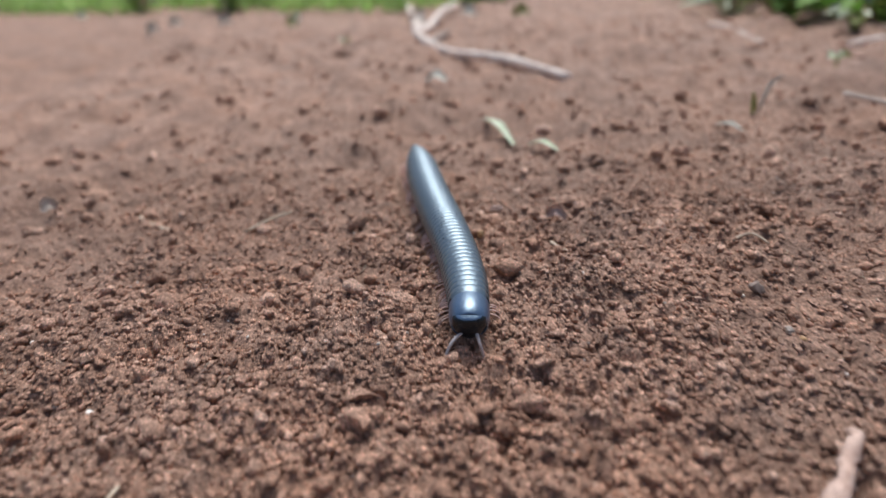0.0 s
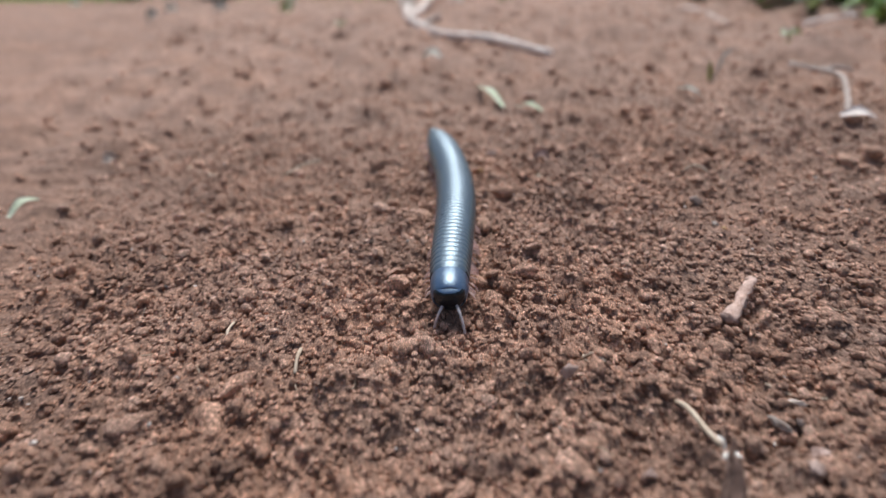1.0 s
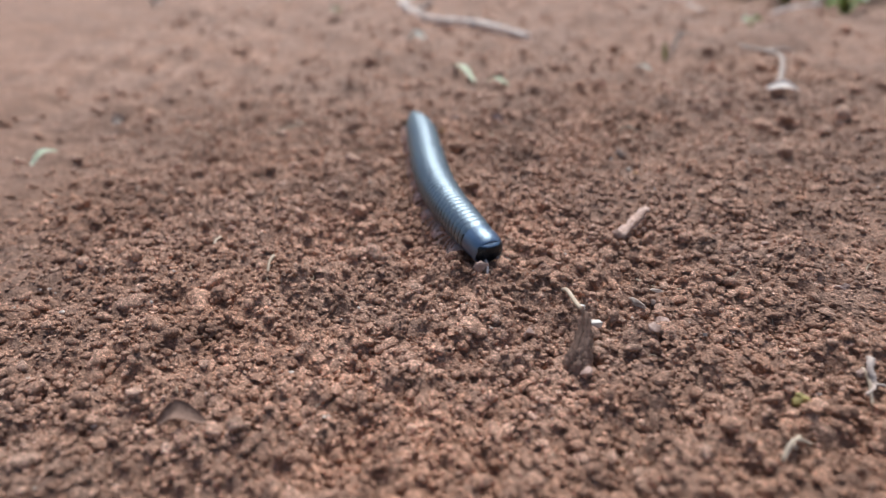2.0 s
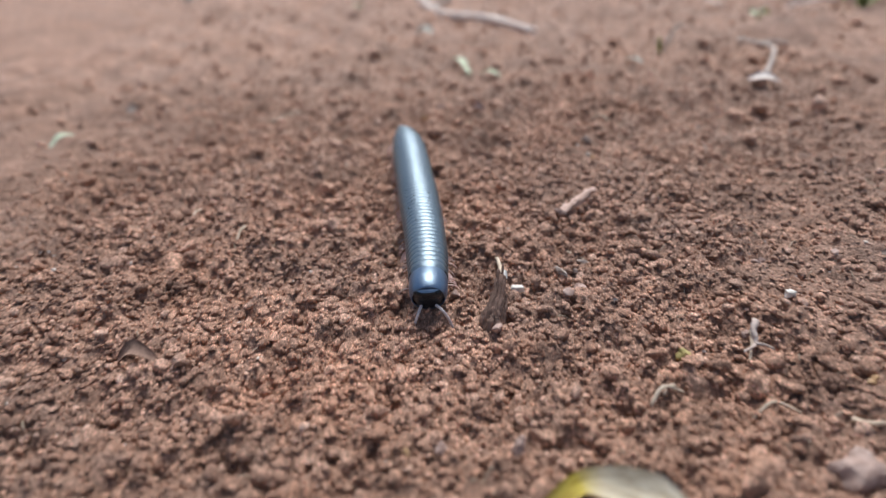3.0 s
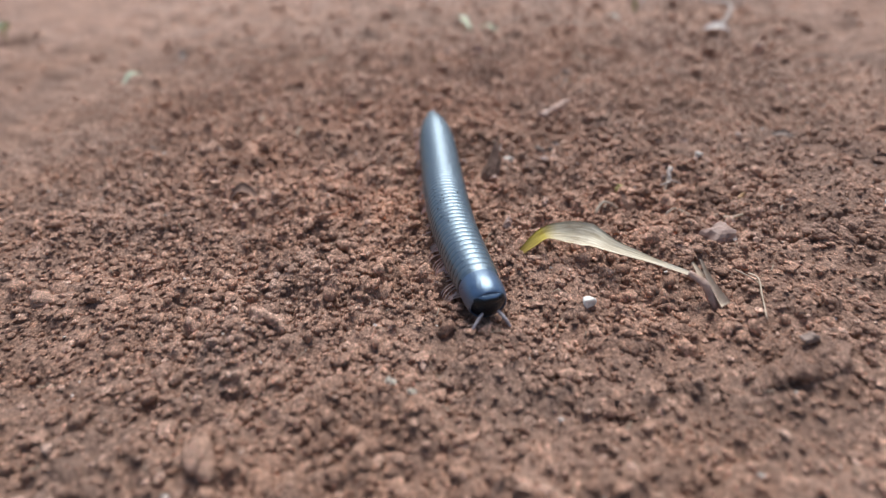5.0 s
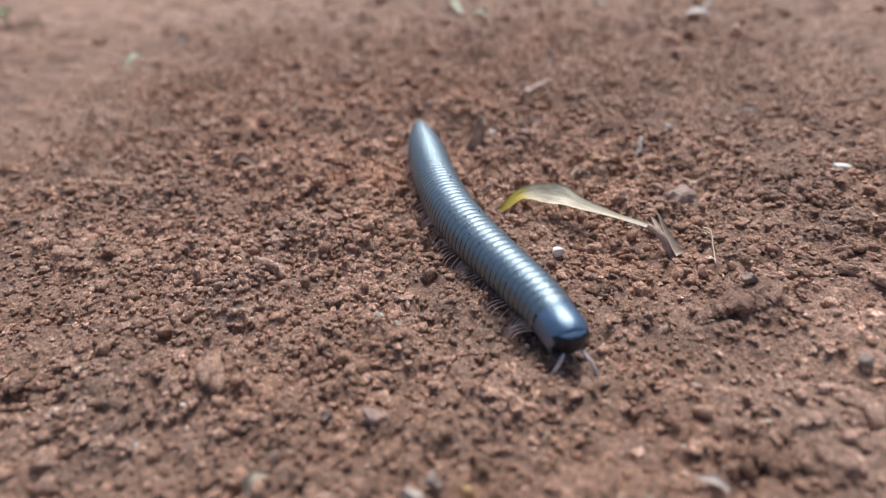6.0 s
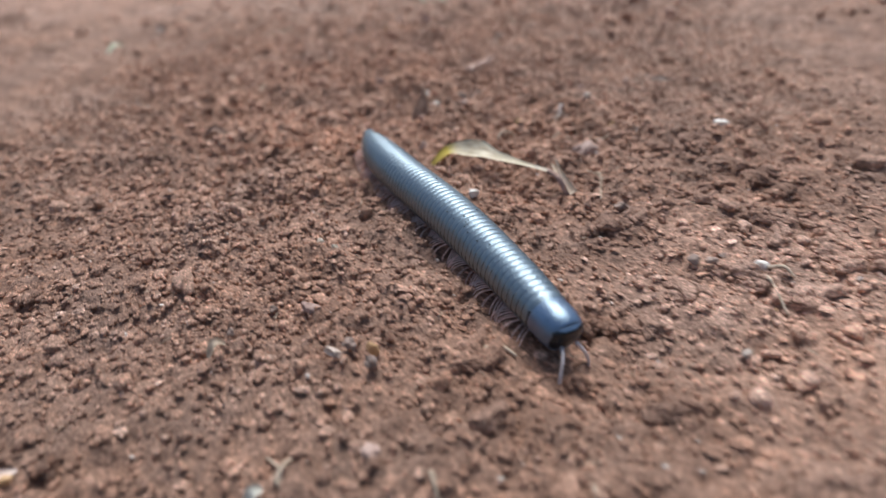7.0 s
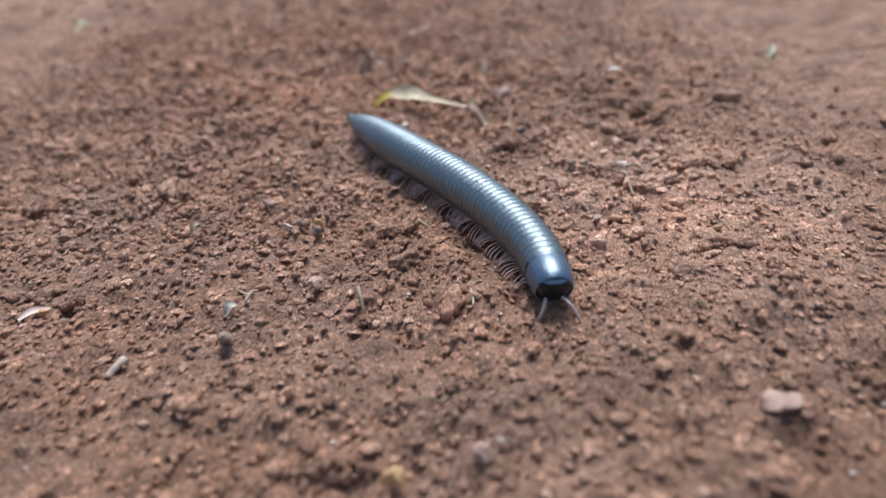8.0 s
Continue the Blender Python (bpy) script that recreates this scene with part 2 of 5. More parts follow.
def lump(seed, size, rough=0.28, level=ICO3, facets=5):
    """A worn stone or clod: a ball cut by random planes and roughened."""
    rng = np.random.RandomState(seed)
    v = level[0].copy()
    for _ in range(facets):
        d = rng.normal(size=3)
        d /= np.linalg.norm(d)
        lim = rng.uniform(0.45, 0.80)
        s = v @ d
        v -= np.maximum(s - lim, 0)[:, None] * d * 0.96
    for k in (1.7, 3.9, 8.0):
        ph = rng.uniform(0, 6.28, (3, 3))
        w = sum(np.sin(v @ rng.normal(size=(3, 3))[i] * k + ph[i, 0]) for i in range(3))
        v *= (1 + rough / k * 0.45 * w)[:, None]
    return v * np.array(size) / 2


def slab(seed, size):
    """A square-edged chip: a rounded block, slightly skewed and worn."""
    rng = np.random.RandomState(seed)
    v = ICO3[0].copy()
    v = np.sign(v) * np.abs(v) ** 0.40
    v[:, 0] *= 1 + 0.35 * rng.uniform(-1, 1) * v[:, 1]
    v[:, 2] *= 1 + 0.40 * rng.uniform(-1, 1) * v[:, 0]
    v += 0.13 * np.sin(v @ rng.normal(size=(3, 3)) * 3 + rng.uniform(0, 6.28, 3))
    return v * np.array(size) / 2


def clod_shape(seed, level):
    """A clump of soil: an uneven heart grown over with crumbs."""
    rng = np.random.RandomState(seed)
    v = level[0].copy()
    grow = np.zeros(len(v))
    for _ in range(46):
        d = rng.normal(size=3)
        d /= np.linalg.norm(d)
        a = rng.uniform(0.16, 0.55)
        off = np.arccos(np.clip(v @ d, -1, 1)) / a
        grow = np.maximum(grow, np.sqrt(np.maximum(0, 1 - off * off)) * a * rng.uniform(0.5, 1.2))
    w = sum(np.sin(v @ rng.normal(size=3) * 2.2 + rng.uniform(0, 6.28)) for _ in range(4))
    return v * (0.66 + 0.07 * w + 0.75 * grow)[:, None]


def clod(x, y, size, mat, label, seed, rz=0, sink=0.35):
    """A low pile of crumbs grown together into one clod."""
    rng = np.random.RandomState(seed)
    count = int(min(46, 16 + 1500 * size[0]))
    verts, faces = [clod_shape(seed, ICO3) * np.array(size) * 0.34 - np.array([0, 0, 0.14 * size[2]])], [ICO3[1]]
    start = len(verts[0])
    for k in range(count):
        a, d = rng.uniform(0, 6.28), rng.uniform() ** 0.6
        h = (1 - d * d) * rng.uniform(0.2, 1.0)
        r = min(size[2], 0.006) * rng.uniform(0.16, 0.42) * (1.15 - 0.4 * d)
        v = clod_shape(seed + 31 * k, ICO2) * 0.72 * r * rng.uniform(0.7, 1.3, 3)
        verts.append(v + np.array([size[0] * 0.52 * d * math.cos(a), size[1] * 0.52 * d * math.sin(a), size[2] * (0.42 * h - 0.10 - 0.1 * d)]))
        faces.append(ICO2[1] + start)
        start += len(v)
    ob = mesh_object("soil_clod", np.concatenate(verts), np.concatenate(faces).tolist(), mat)
    ob.matrix_basis = pose(x, y, ground_z(x, y, True) + size[2] * (0.5 - sink), 0, 0, rz)
    return tagged(ob, label, "clod", "clods of soil")


def stone(name, x, y, size, mat, label, category, seed, rz=0, sink=0.3, rough=0.42, facets=8, tilt=0, parent=None, group=""):
    v = lump(seed, size, rough, ICO3 if max(size) > 0.003 else ICO2, facets) if mat is not CHIP else slab(seed, size)
    ob = mesh_object(name, v, (ICO3 if max(size) > 0.003 or mat is CHIP else ICO2)[1].tolist(), mat, parent, smooth=False)
    ob.matrix_basis = pose(x, y, max(ground_z(x, y, True), ground_z(x, y) + (0.0012 if max(size) < 0.008 else 0.0004)) + size[2] * (0.5 - sink), tilt, tilt * 0.6, rz)
    if parent is None:
        tagged(ob, label, category, group)
    return ob


def ribbon(name, points, widths, ups, mat, label="", category="leaf", fold=0.25, across=4, steps=6, parent=None, thick=0.00015):
    """A thin leaf along a line: its widths and upward directions given at the points."""
    path = smooth_path(points, steps)
    n = len(path)
    keys = np.linspace(0, n - 1, len(points))
    w = np.interp(range(n), keys, widths)
    up = np.stack([np.interp(range(n), keys, [u[k] for u in ups]) for k in range(3)], 1)
    base = Vector((0, 0, 0)) if parent else Vector(points[0])
    verts, faces, uvs = [], [], []
    for side in (1, -1):
        for i, p in enumerate(path):
            d = (path[min(i + 1, n - 1)] - path[max(i - 1, 0)]).normalized()
            u = Vector(up[i])
            u = (u - d * u.dot(d)).normalized()
            s = d.cross(u)
            for k in range(across + 1):
                q = 2 * k / across - 1
                verts.append(p - base + s * (q * w[i] / 2) + u * (abs(q) ** 1.3 * w[i] * fold + side * thick))
                uvs.append((i / (n - 1), k / across))
    m = n * (across + 1)
    for s in (0, 1):
        for i in range(n - 1):
            for k in range(across):
                a = s * m + i * (across + 1) + k
                quad = (a, a + 1, a + across + 2, a + across + 1)
                faces.append(quad if s == 0 else quad[::-1])
    edge = [i * (across + 1) for i in range(n)] + [(n - 1) * (across + 1) + k for k in range(1, across + 1)]
    edge += [i * (across + 1) + across for i in range(n - 2, -1, -1)] + [k for k in range(across - 1, 0, -1)]
    for a, b in zip(edge, edge[1:] + edge[:1]):
        faces.append((a, a + m, b + m, b))
    ob = mesh_object(name, verts, faces, mat, parent)
    layer = ob.data.uv_layers.new(name="UVMap")
    for loop in ob.data.loops:
        layer.data[loop.index].uv = uvs[loop.vertex_index]
    ob.location = base
    if parent is None:
        tagged(ob, label, category)
    elif label:
        tagged(ob, label)
    return ob


# ---- ground ----
def hash2(ix, iy, k):
    h = (ix.astype(np.int64) * 374761393 + iy.astype(np.int64) * 668265263 + k * 974711) & 0x7FFFFFFF
    h = ((h ^ (h >> 13)) * 1274126177) & 0x7FFFFFFF
    h = ((h ^ (h >> 15)) * 747796405) & 0x7FFFFFFF
    return ((h ^ (h >> 16)) & 0xFFFFFF) / float(0x1000000)


def value_noise(x, y, cell, k):
    gx, gy = x / cell, y / cell
    ix, iy = np.floor(gx), np.floor(gy)
    fx, fy = gx - ix, gy - iy
    fx, fy = fx * fx * (3 - 2 * fx), fy * fy * (3 - 2 * fy)
    a, b = hash2(ix, iy, k), hash2(ix + 1, iy, k)
    c, d = hash2(ix, iy + 1, k), hash2(ix + 1, iy + 1, k)
    return (a + (b - a) * fx) * (1 - fy) + (c + (d - c) * fx) * fy


def domes(x, y, cell, k, chance):
    """Rounded grains on a jittered grid, 0 to 1 high."""
    gx, gy = x / cell, y / cell
    ix, iy = np.floor(gx), np.floor(gy)
    top = np.zeros_like(x)
    for dx in (-1, 0, 1):
        for dy in (-1, 0, 1):
            cx, cy = ix + dx, iy + dy
            px, py = cx + hash2(cx, cy, k), cy + hash2(cx, cy, k + 1)
            r = 0.35 + 0.5 * hash2(cx, cy, k + 2)
            on = hash2(cx, cy, k + 3) < chance
            d2 = ((gx - px) ** 2 + (gy - py) ** 2) / (r * r)
            top = np.maximum(top, np.where(on & (d2 < 1), np.sqrt(np.maximum(0, 1 - d2)) * r / 0.85, 0))
    return top


def bell(x, y, cx, cy, sx, sy):
    return np.exp(-((x - cx) / sx) ** 2 - ((y - cy) / sy) ** 2)


def looseness(x, y):
    """How crumbly the soil is: loose along the middle, trodden smooth elsewhere."""
    m = 0.30 + 0.75 * bell(x, y, 0.020, 0.091, 0.10, 0.13) + 0.55 * bell(x, y, 0.090, -0.018, 0.08, 0.07) + 0.5 * bell(x, y, -0.025, -0.093, 0.06, 0.08)
    m = m + 0.35 * bell(x, y, 0.025, -0.160, 0.05, 0.035) + 0.4 * bell(x, y, -0.120, 0.125, 0.07, 0.06)
    m = m + 0.45 * bell(x, y, -0.048, 0.000, 0.09, 0.10)
    m = m - 0.30 * bell(x, y, 0.196, -0.151, 0.07, 0.08) - 0.15 * bell(x, y, 0.066, -0.265, 0.10, 0.05)
    m = m + 0.5 * (value_noise(x, y, 0.033, 5) - 0.5) + 0.3 * (value_noise(x, y, 0.012, 6) - 0.5)
    return np.clip(m, 0.40, 1.2)


def swell(x, y):
    """The low rise of the loose soil."""
    up, down = np.clip((y + 0.03) / 0.16, 0, 1), np.clip((y - 0.35) / 0.4, 0, 1)
    z = 0.0058 * up * up * (3 - 2 * up) * (1 - 0.6 * down * down * (3 - 2 * down)) * np.exp(-((x - 0.08) / 0.22) ** 2)
    return z + 0.004 * bell(x, y, 0.20, 0.33, 0.10, 0.08) + 0.004 * bell(x, y, 0.185, -0.03, 0.04, 0.03)


def relief(x, y):
    """Large forms of the ground: gentle swells and the low mound with a burrow."""
    far = np.clip((y - 0.12) / 0.5, 0, 1) + np.clip((np.abs(x - 0.03) - 0.12) / 0.3, 0, 1)
    z = (value_noise(x, y, 0.09, 11) - 0.5) * (0.003 + 0.008 * np.minimum(far, 1)) + (value_noise(x, y, 0.035, 12) - 0.5) * 0.0025
    z = z + 0.006 * bell(x, y, 0.214, 0.363, 0.05, 0.018) - 0.005 * bell(x, y, 0.212, 0.324, 0.045, 0.012)
    z = z + (value_noise(x, y, 0.6, 13) - 0.5) * 0.03 * np.clip((np.hypot(x, y) - 0.7) / 1.5, 0, 1)
    return z + swell(x, y) - 0.0008


def ground_height(x, y):
    """The soil's surface: crumbs upon crumbs where it is loose, low plates and pits where it is trodden."""
    m = looseness(x, y)
    near = np.clip(1.9 - np.hypot(x - 0.03, y - 0.03) / 0.36, 0.0, 1)
    wx, wy = x + 0.0016 * (value_noise(x, y, 0.004, 41) - 0.5), y + 0.0016 * (value_noise(x, y, 0.004, 42) - 0.5)
    crumbs = 0.0022 * domes(wx, wy, 0.0085, 20, 0.40) + 0.0019 * domes(wx, wy, 0.0046, 30, 0.75) + 0.0016 * domes(wx, wy, 0.0027, 40, 0.90)
    z = relief(x, y) + near * m * crumbs
    plates = np.clip((value_noise(wx, wy, 0.0048, 45) - 0.46) * 5, 0, 1) * 0.0007 + np.clip((value_noise(wx, wy, 0.0105, 46) - 0.5) * 5, 0, 1) * 0.0008
    pits = np.clip((value_noise(wx, wy, 0.0062, 47) - 0.70) * 6, 0, 1) * 0.0013
    z = z + near * (plates - pits)
    far = np.clip(2.6 - np.hypot(x - 0.03, y - 0.05) / 0.30, 0.0, 1)
    away = 1.25 * np.clip((np.hypot(x - 0.03, y - 0.03) - 0.22) / 0.2, 0.0, 1) * np.clip(2.0 - np.hypot(x, y) / 1.2, 0.15, 1)
    z = z + away * (0.0060 * domes(x, y, 0.030, 60, 0.40) + 0.0080 * domes(x, y, 0.055, 64, 0.30) + 0.0080 * (value_noise(x, y, 0.045, 68) - 0.5) + 0.0030 * (value_noise(x, y, 0.018, 69) - 0.5))
    z = z + far * (0.0030 * (value_noise(x, y, 0.016, 53) - 0.5) + 0.0035 * m * domes(x, y, 0.017, 54, 0.25))
    return z + near * (0.0012 * (value_noise(x, y, 0.0021, 50) - 0.5) + 0.0016 * (value_noise(x, y, 0.006, 51) - 0.5) + 0.0018 * (value_noise(x, y, 0.0034, 52) - 0.5)) - 0.0017 * near * m


def ground_z(x, y, bare=False):
    a, b = np.array([float(x)]), np.array([float(y)])
    return float((relief(a, b) if bare else ground_height(a, b))[0]) + (0.0008 if bare else 0)


def graded(lo, hi, step, far, grow=1.09, back=1.09):
    core = list(np.arange(lo, hi + step / 2, step))
    d, p, up = step, core[-1], []
    while p < far:
        d *= grow
        p += d
        up.append(p)
    d, p, down = step, core[0], []
    while p > -far:
        d *= back
        p -= d
        down.append(p)
    return np.array(down[::-1] + core + up)


def build_ground():
    xs, ys = graded(-0.16, 0.24, 0.00105, 60, 1.09, 1.09), graded(-0.30, 0.24, 0.00105, 60, 1.042, 1.16)
    gx, gy = np.meshgrid(xs, ys)
    z = ground_height(gx.ravel(), gy.ravel())
    verts = np.stack([gx.ravel(), gy.ravel(), z], 1)
    nx, ny = len(xs), len(ys)
    i = np.arange(nx * ny).reshape(ny, nx)
    quads = np.stack([i[:-1, :-1], i[:-1, 1:], i[1:, 1:], i[1:, :-1]], -1).reshape(-1, 4)
    me = bpy.data.meshes.new("ground")
    me.vertices.add(len(verts))
    me.vertices.foreach_set("co", verts.ravel())
    me.loops.add(quads.size)
    me.loops.foreach_set("vertex_index", quads.ravel())
    me.polygons.add(len(quads))
    me.polygons.foreach_set("loop_start", np.arange(len(quads)) * 4)
    me.polygons.foreach_set("loop_total", np.full(len(quads), 4))
    me.polygons.foreach_set("use_smooth", np.ones(len(quads), bool))
    me.update()
    me.materials.append(SOIL)
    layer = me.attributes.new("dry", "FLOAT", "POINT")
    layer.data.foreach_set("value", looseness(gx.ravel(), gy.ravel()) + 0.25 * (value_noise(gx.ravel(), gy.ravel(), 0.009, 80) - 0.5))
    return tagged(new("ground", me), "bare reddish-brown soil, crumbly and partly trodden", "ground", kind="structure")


def scatter_crumbs(name, count, lo, hi, small, big, power, seed, label, level=ICO2, choosy=1.4, smooth=True, flat=0.8):
    """Loose grains of soil lying on the ground, joined into one mesh."""
    rng = np.random.RandomState(seed)
    x, y = rng.uniform(lo[0], hi[0], count * 4), rng.uniform(lo[1], hi[1], count * 4)
    keep = rng.uniform(0, 1, count * 4) < np.clip(looseness(x, y), 0, 1) ** choosy * np.clip(np.minimum(np.minimum(x - lo[0], hi[0] - x), hi[1] - y) / 0.09, 0.0, 1)
    keep &= np.abs(x - 0.06) < 0.17 + 0.75 * (y + 0.28)
    x, y = x[keep][:count], y[keep][:count]
    z = ground_height(x, y)
    size = small + (big - small) * rng.uniform(0, 1, len(x)) ** power
    shapes = np.array([clod_shape(900 + k, level) * 0.52 if level is not ICO1 and k % 3 else lump(900 + k, (1, 1, 1), 0.9, level, 4) for k in range(24)])
    nv, n = len(level[0]), len(x)
    a, b = rng.uniform(0, 6.28, n), rng.uniform(0, 6.28, n)
    ca, sa, cb, sb, o = np.cos(a), np.sin(a), np.cos(b), np.sin(b), np.zeros(n)
    turn = np.array([[ca, -sa, o], [sa * cb, ca * cb, -sb], [sa * sb, ca * sb, cb]]).transpose(2, 0, 1)
    v = shapes[rng.randint(0, 24, n)] * (rng.uniform(0.6, 1.5, (n, 3)) * size[:, None])[:, None, :]
    v = np.einsum("nij,nkj->nki", turn, v)
    v[:, :, 2] *= flat
    v += np.stack([x, y, z + size * 0.18], 1)[:, None, :]
    f = (level[1][None] + (np.arange(n) * nv)[:, None, None]).reshape(-1, 3)
    v = v.reshape(-1, 3)
    me = bpy.data.meshes.new(name)
    me.vertices.add(len(v))
    me.vertices.foreach_set("co", v.ravel())
    me.loops.add(f.size)
    me.loops.foreach_set("vertex_index", f.ravel())
    me.polygons.add(len(f))
    me.polygons.foreach_set("loop_start", np.arange(len(f)) * 3)
    me.polygons.foreach_set("loop_total", np.full(len(f), 3))
    me.polygons.foreach_set("use_smooth", np.full(len(f), smooth))
    me.update()
    me.materials.append(CRUMB)
    return tagged(new(name, me), label, "soil", kind="stuff")


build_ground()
scatter_crumbs("soil_crumbs", 9500, (-0.24, -0.30), (0.30, 0.42), 0.0012, 0.0048, 2.6, 3, "loose reddish-brown soil crumbs lying on the ground", ICO2, 1.8, True)
scatter_crumbs("soil_grains", 46000, (-0.22, -0.31), (0.28, 0.32), 0.0009, 0.0025, 1.3, 5, "fine reddish-brown soil grains lying on the ground", ICO1, 1.35, True)
scatter_crumbs("soil_crumbs", 1700, (-0.44, 0.15), (0.50, 0.95), 0.0020, 0.0085, 2.6, 4, "coarse reddish-brown soil crumbs farther off on the ground", ICO2, 1.4, True)
scatter_crumbs("soil_flakes", 8000, (-0.22, -0.31), (0.30, 0.16), 0.0011, 0.0036, 2.0, 8, "thin flakes of dry trodden soil lying on the ground", ICO1, 0.0, False, 0.30)


def scatter_litter(count):
    """Fine dry fibres strewn over the soil, joined into one mesh."""
    rng = np.random.RandomState(17)
    x, y, a, bend = rng.uniform(-0.16, 0.24, count), rng.uniform(-0.30, 0.22, count), rng.uniform(0, 6.28, count), rng.uniform(-1.2, 1.2, count)
    length, r = 0.0018 + 0.0050 * rng.uniform(0, 1, count) ** 2, rng.uniform(0.00008, 0.00020, count)
    lines = []
    for k in range(5):
        lines.append(np.stack([x, y, ground_height(x, y) + 0.0005 + 0.0006 * rng.uniform(0, 1, count)], 1))
        x, y, a = x + length / 4 * np.cos(a), y + length / 4 * np.sin(a), a + bend / 4
    verts, faces = [], []
    for k in range(count):
        v, f = tube_data([tuple(map(float, line[k])) for line in lines], [float(r[k]) * w for w in (1.0, 1.1, 1.0, 0.9, 0.6)], 4)
        faces += [tuple(i + len(verts) for i in q) for q in f]
        verts += v
    return tagged(mesh_object("fine_litter", verts, faces, STRAW), "fine dry fibres strewn over the soil", "litter", kind="stuff")


def scatter_grit(count):
    """Tiny pale grains of grit in the soil, joined into one mesh."""
    rng = np.random.RandomState(19)
    x, y, r = rng.uniform(-0.18, 0.26, count), rng.uniform(-0.31, 0.26, count), 0.0005 + 0.0009 * rng.uniform(0, 1, count) ** 2
    z = ground_height(x, y) + 0.0007
    verts, faces = [], []
    for k in range(count):
        v = lump(k, (r[k] * rng.uniform(0.8, 1.7), r[k], r[k]), 0.5, ICO1, 3) + np.array([x[k], y[k], z[k]])
        faces += (ICO1[1] + len(verts)).tolist()
        verts += v.tolist()
    return tagged(mesh_object("pale_grit", verts, faces, GRIT, smooth=False), "tiny pale grains of grit in the soil", "grit", kind="stuff")


scatter_litter(380)
scatter_grit(420)


# ---- loose things on the ground ----
def lie(points, r, lift=0.0):
    """Points of x, y (and height above the soil) laid on the ground."""
    return [(p[0], p[1], ground_z(p[0], p[1]) + 0.0004 + r * 0.7 + (p[2] if len(p) > 2 else 0.0) + lift) for p in points]


def straw(points, r, label, mat=None, name="straw", category="straw", seed=1, r1=None):
    return twig(name, lie(points, r), r, r * 0.7 if r1 is None else r1, mat or STRAW, label, None, category, 4, 0.3, seed, 7)


def flake(name, a, b, width, mat, label, category, tilt=(0.2, -0.5, 1), lift=0.001, bow=0.0, fold=0.2):
    """A small flat scrap from a to b, a little bowed."""
    m = ((a[0] + b[0]) / 2, (a[1] + b[1]) / 2)
    za, zb = ground_z(*a) + lift, ground_z(*b) + lift
    pts = [(a[0], a[1], za), (m[0], m[1], max(za, zb, ground_z(*m) + lift) + bow), (b[0], b[1], zb)]
    return ribbon(name, pts, [width * 0.35, width, width * 0.25], [tilt] * 3, mat, label, category, fold, 4, 5, None, 0.0002)


# the dead grass leaf, propped up on its torn stalk
def build_dead_leaf():
    leaf = tagged(new("dead_leaf"), "curled dead grass leaf, straw-coloured with a yellow tip", "leaf")
    line = [(0.0530, -0.0561, 0.0008), (0.0579, -0.0551, 0.0052), (0.0627, -0.0535, 0.0082), (0.0696, -0.0545, 0.0090), (0.0757, -0.0570, 0.0090), (0.0822, -0.0632, 0.0086), (0.0927, -0.0715, 0.0083), (0.1028, -0.0789, 0.0078)]
    ribbon("blade", line, [0.0012, 0.0040, 0.0046, 0.0072, 0.0080, 0.0044, 0.0020, 0.0015], [(-0.9, -0.5, 0.4), (-0.6, -0.5, 0.7), (-0.2, -0.6, 0.9), (0.0, -0.75, 0.7), (0.05, -0.75, 0.7), (0.1, -0.7, 0.7), (0, -0.5, 0.9), (0, -0.4, 1)], DEADLEAF, fold=0.10, across=8, steps=8, parent=leaf)
    twig("stalk", [(0.1010, -0.0777, 0.0080), (0.1044, -0.0802, 0.0065), (0.1069, -0.0819, 0.0030), (0.1083, -0.0830, -0.0005)], 0.0010, 0.0013, PINKBARK, "torn pinkish stalk", leaf, wobble=0.5)
    ribbon("sheath", [(0.1039, -0.0763, 0.0118), (0.1061, -0.0794, 0.0065), (0.1098, -0.0835, 0.0006)], [0.0006, 0.0022, 0.0040], [(0.5, -0.7, 0.5)] * 3, STRAW, "split pinkish leaf sheath", fold=0.35, parent=leaf)
    ribbon("shred", [(0.1029, -0.0736, 0.0092), (0.1044, -0.0765, 0.0070), (0.1059, -0.0796, 0.0040)], [0.0005, 0.0020, 0.0010], [(0.3, -0.8, 0.4)] * 3, STRAW, "upright pale shred", fold=0.2, parent=leaf)
    return leaf


build_dead_leaf()


# the upright shard of bark with a straw leaning on it
def build_bark_shard():
    shard = tagged(new("bark_shard"), "dark splintered shard of bark standing in the soil", "bark")
    for k, (x, y, lean, h, r) in enumerate([(0.0410, 0.0097, 0.0036, 0.0085, 0.0012), (0.0421, 0.0094, 0.0036, 0.0118, 0.0012), (0.0431, 0.0090, 0.0034, 0.0142, 0.0014), (0.0442, 0.0086, 0.0030, 0.0132, 0.0014), (0.0453, 0.0084, 0.0026, 0.0120, 0.0013), (0.0464, 0.0088, 0.0018, 0.0128, 0.0012), (0.0475, 0.0098, 0.0012, 0.0080, 0.0012), (0.0438, 0.0074, 0.0010, 0.0058, 0.0016), (0.0457, 0.0072, 0.0004, 0.0050, 0.0015), (0.0439, 0.0107, 0.0040, 0.0150, 0.0010)]):
        twig("splinter", [(x, y, -0.002), (x + lean * 0.3, y + h * 0.25, h * 0.35), (x + lean * 0.8, y + h * 0.5, h * 0.65), (x + lean, y + h * 0.72, h)], r, r * 0.3, BARK, "", shard, steps=6, wobble=0.75, seed=4 + k, sides=7)
    return shard


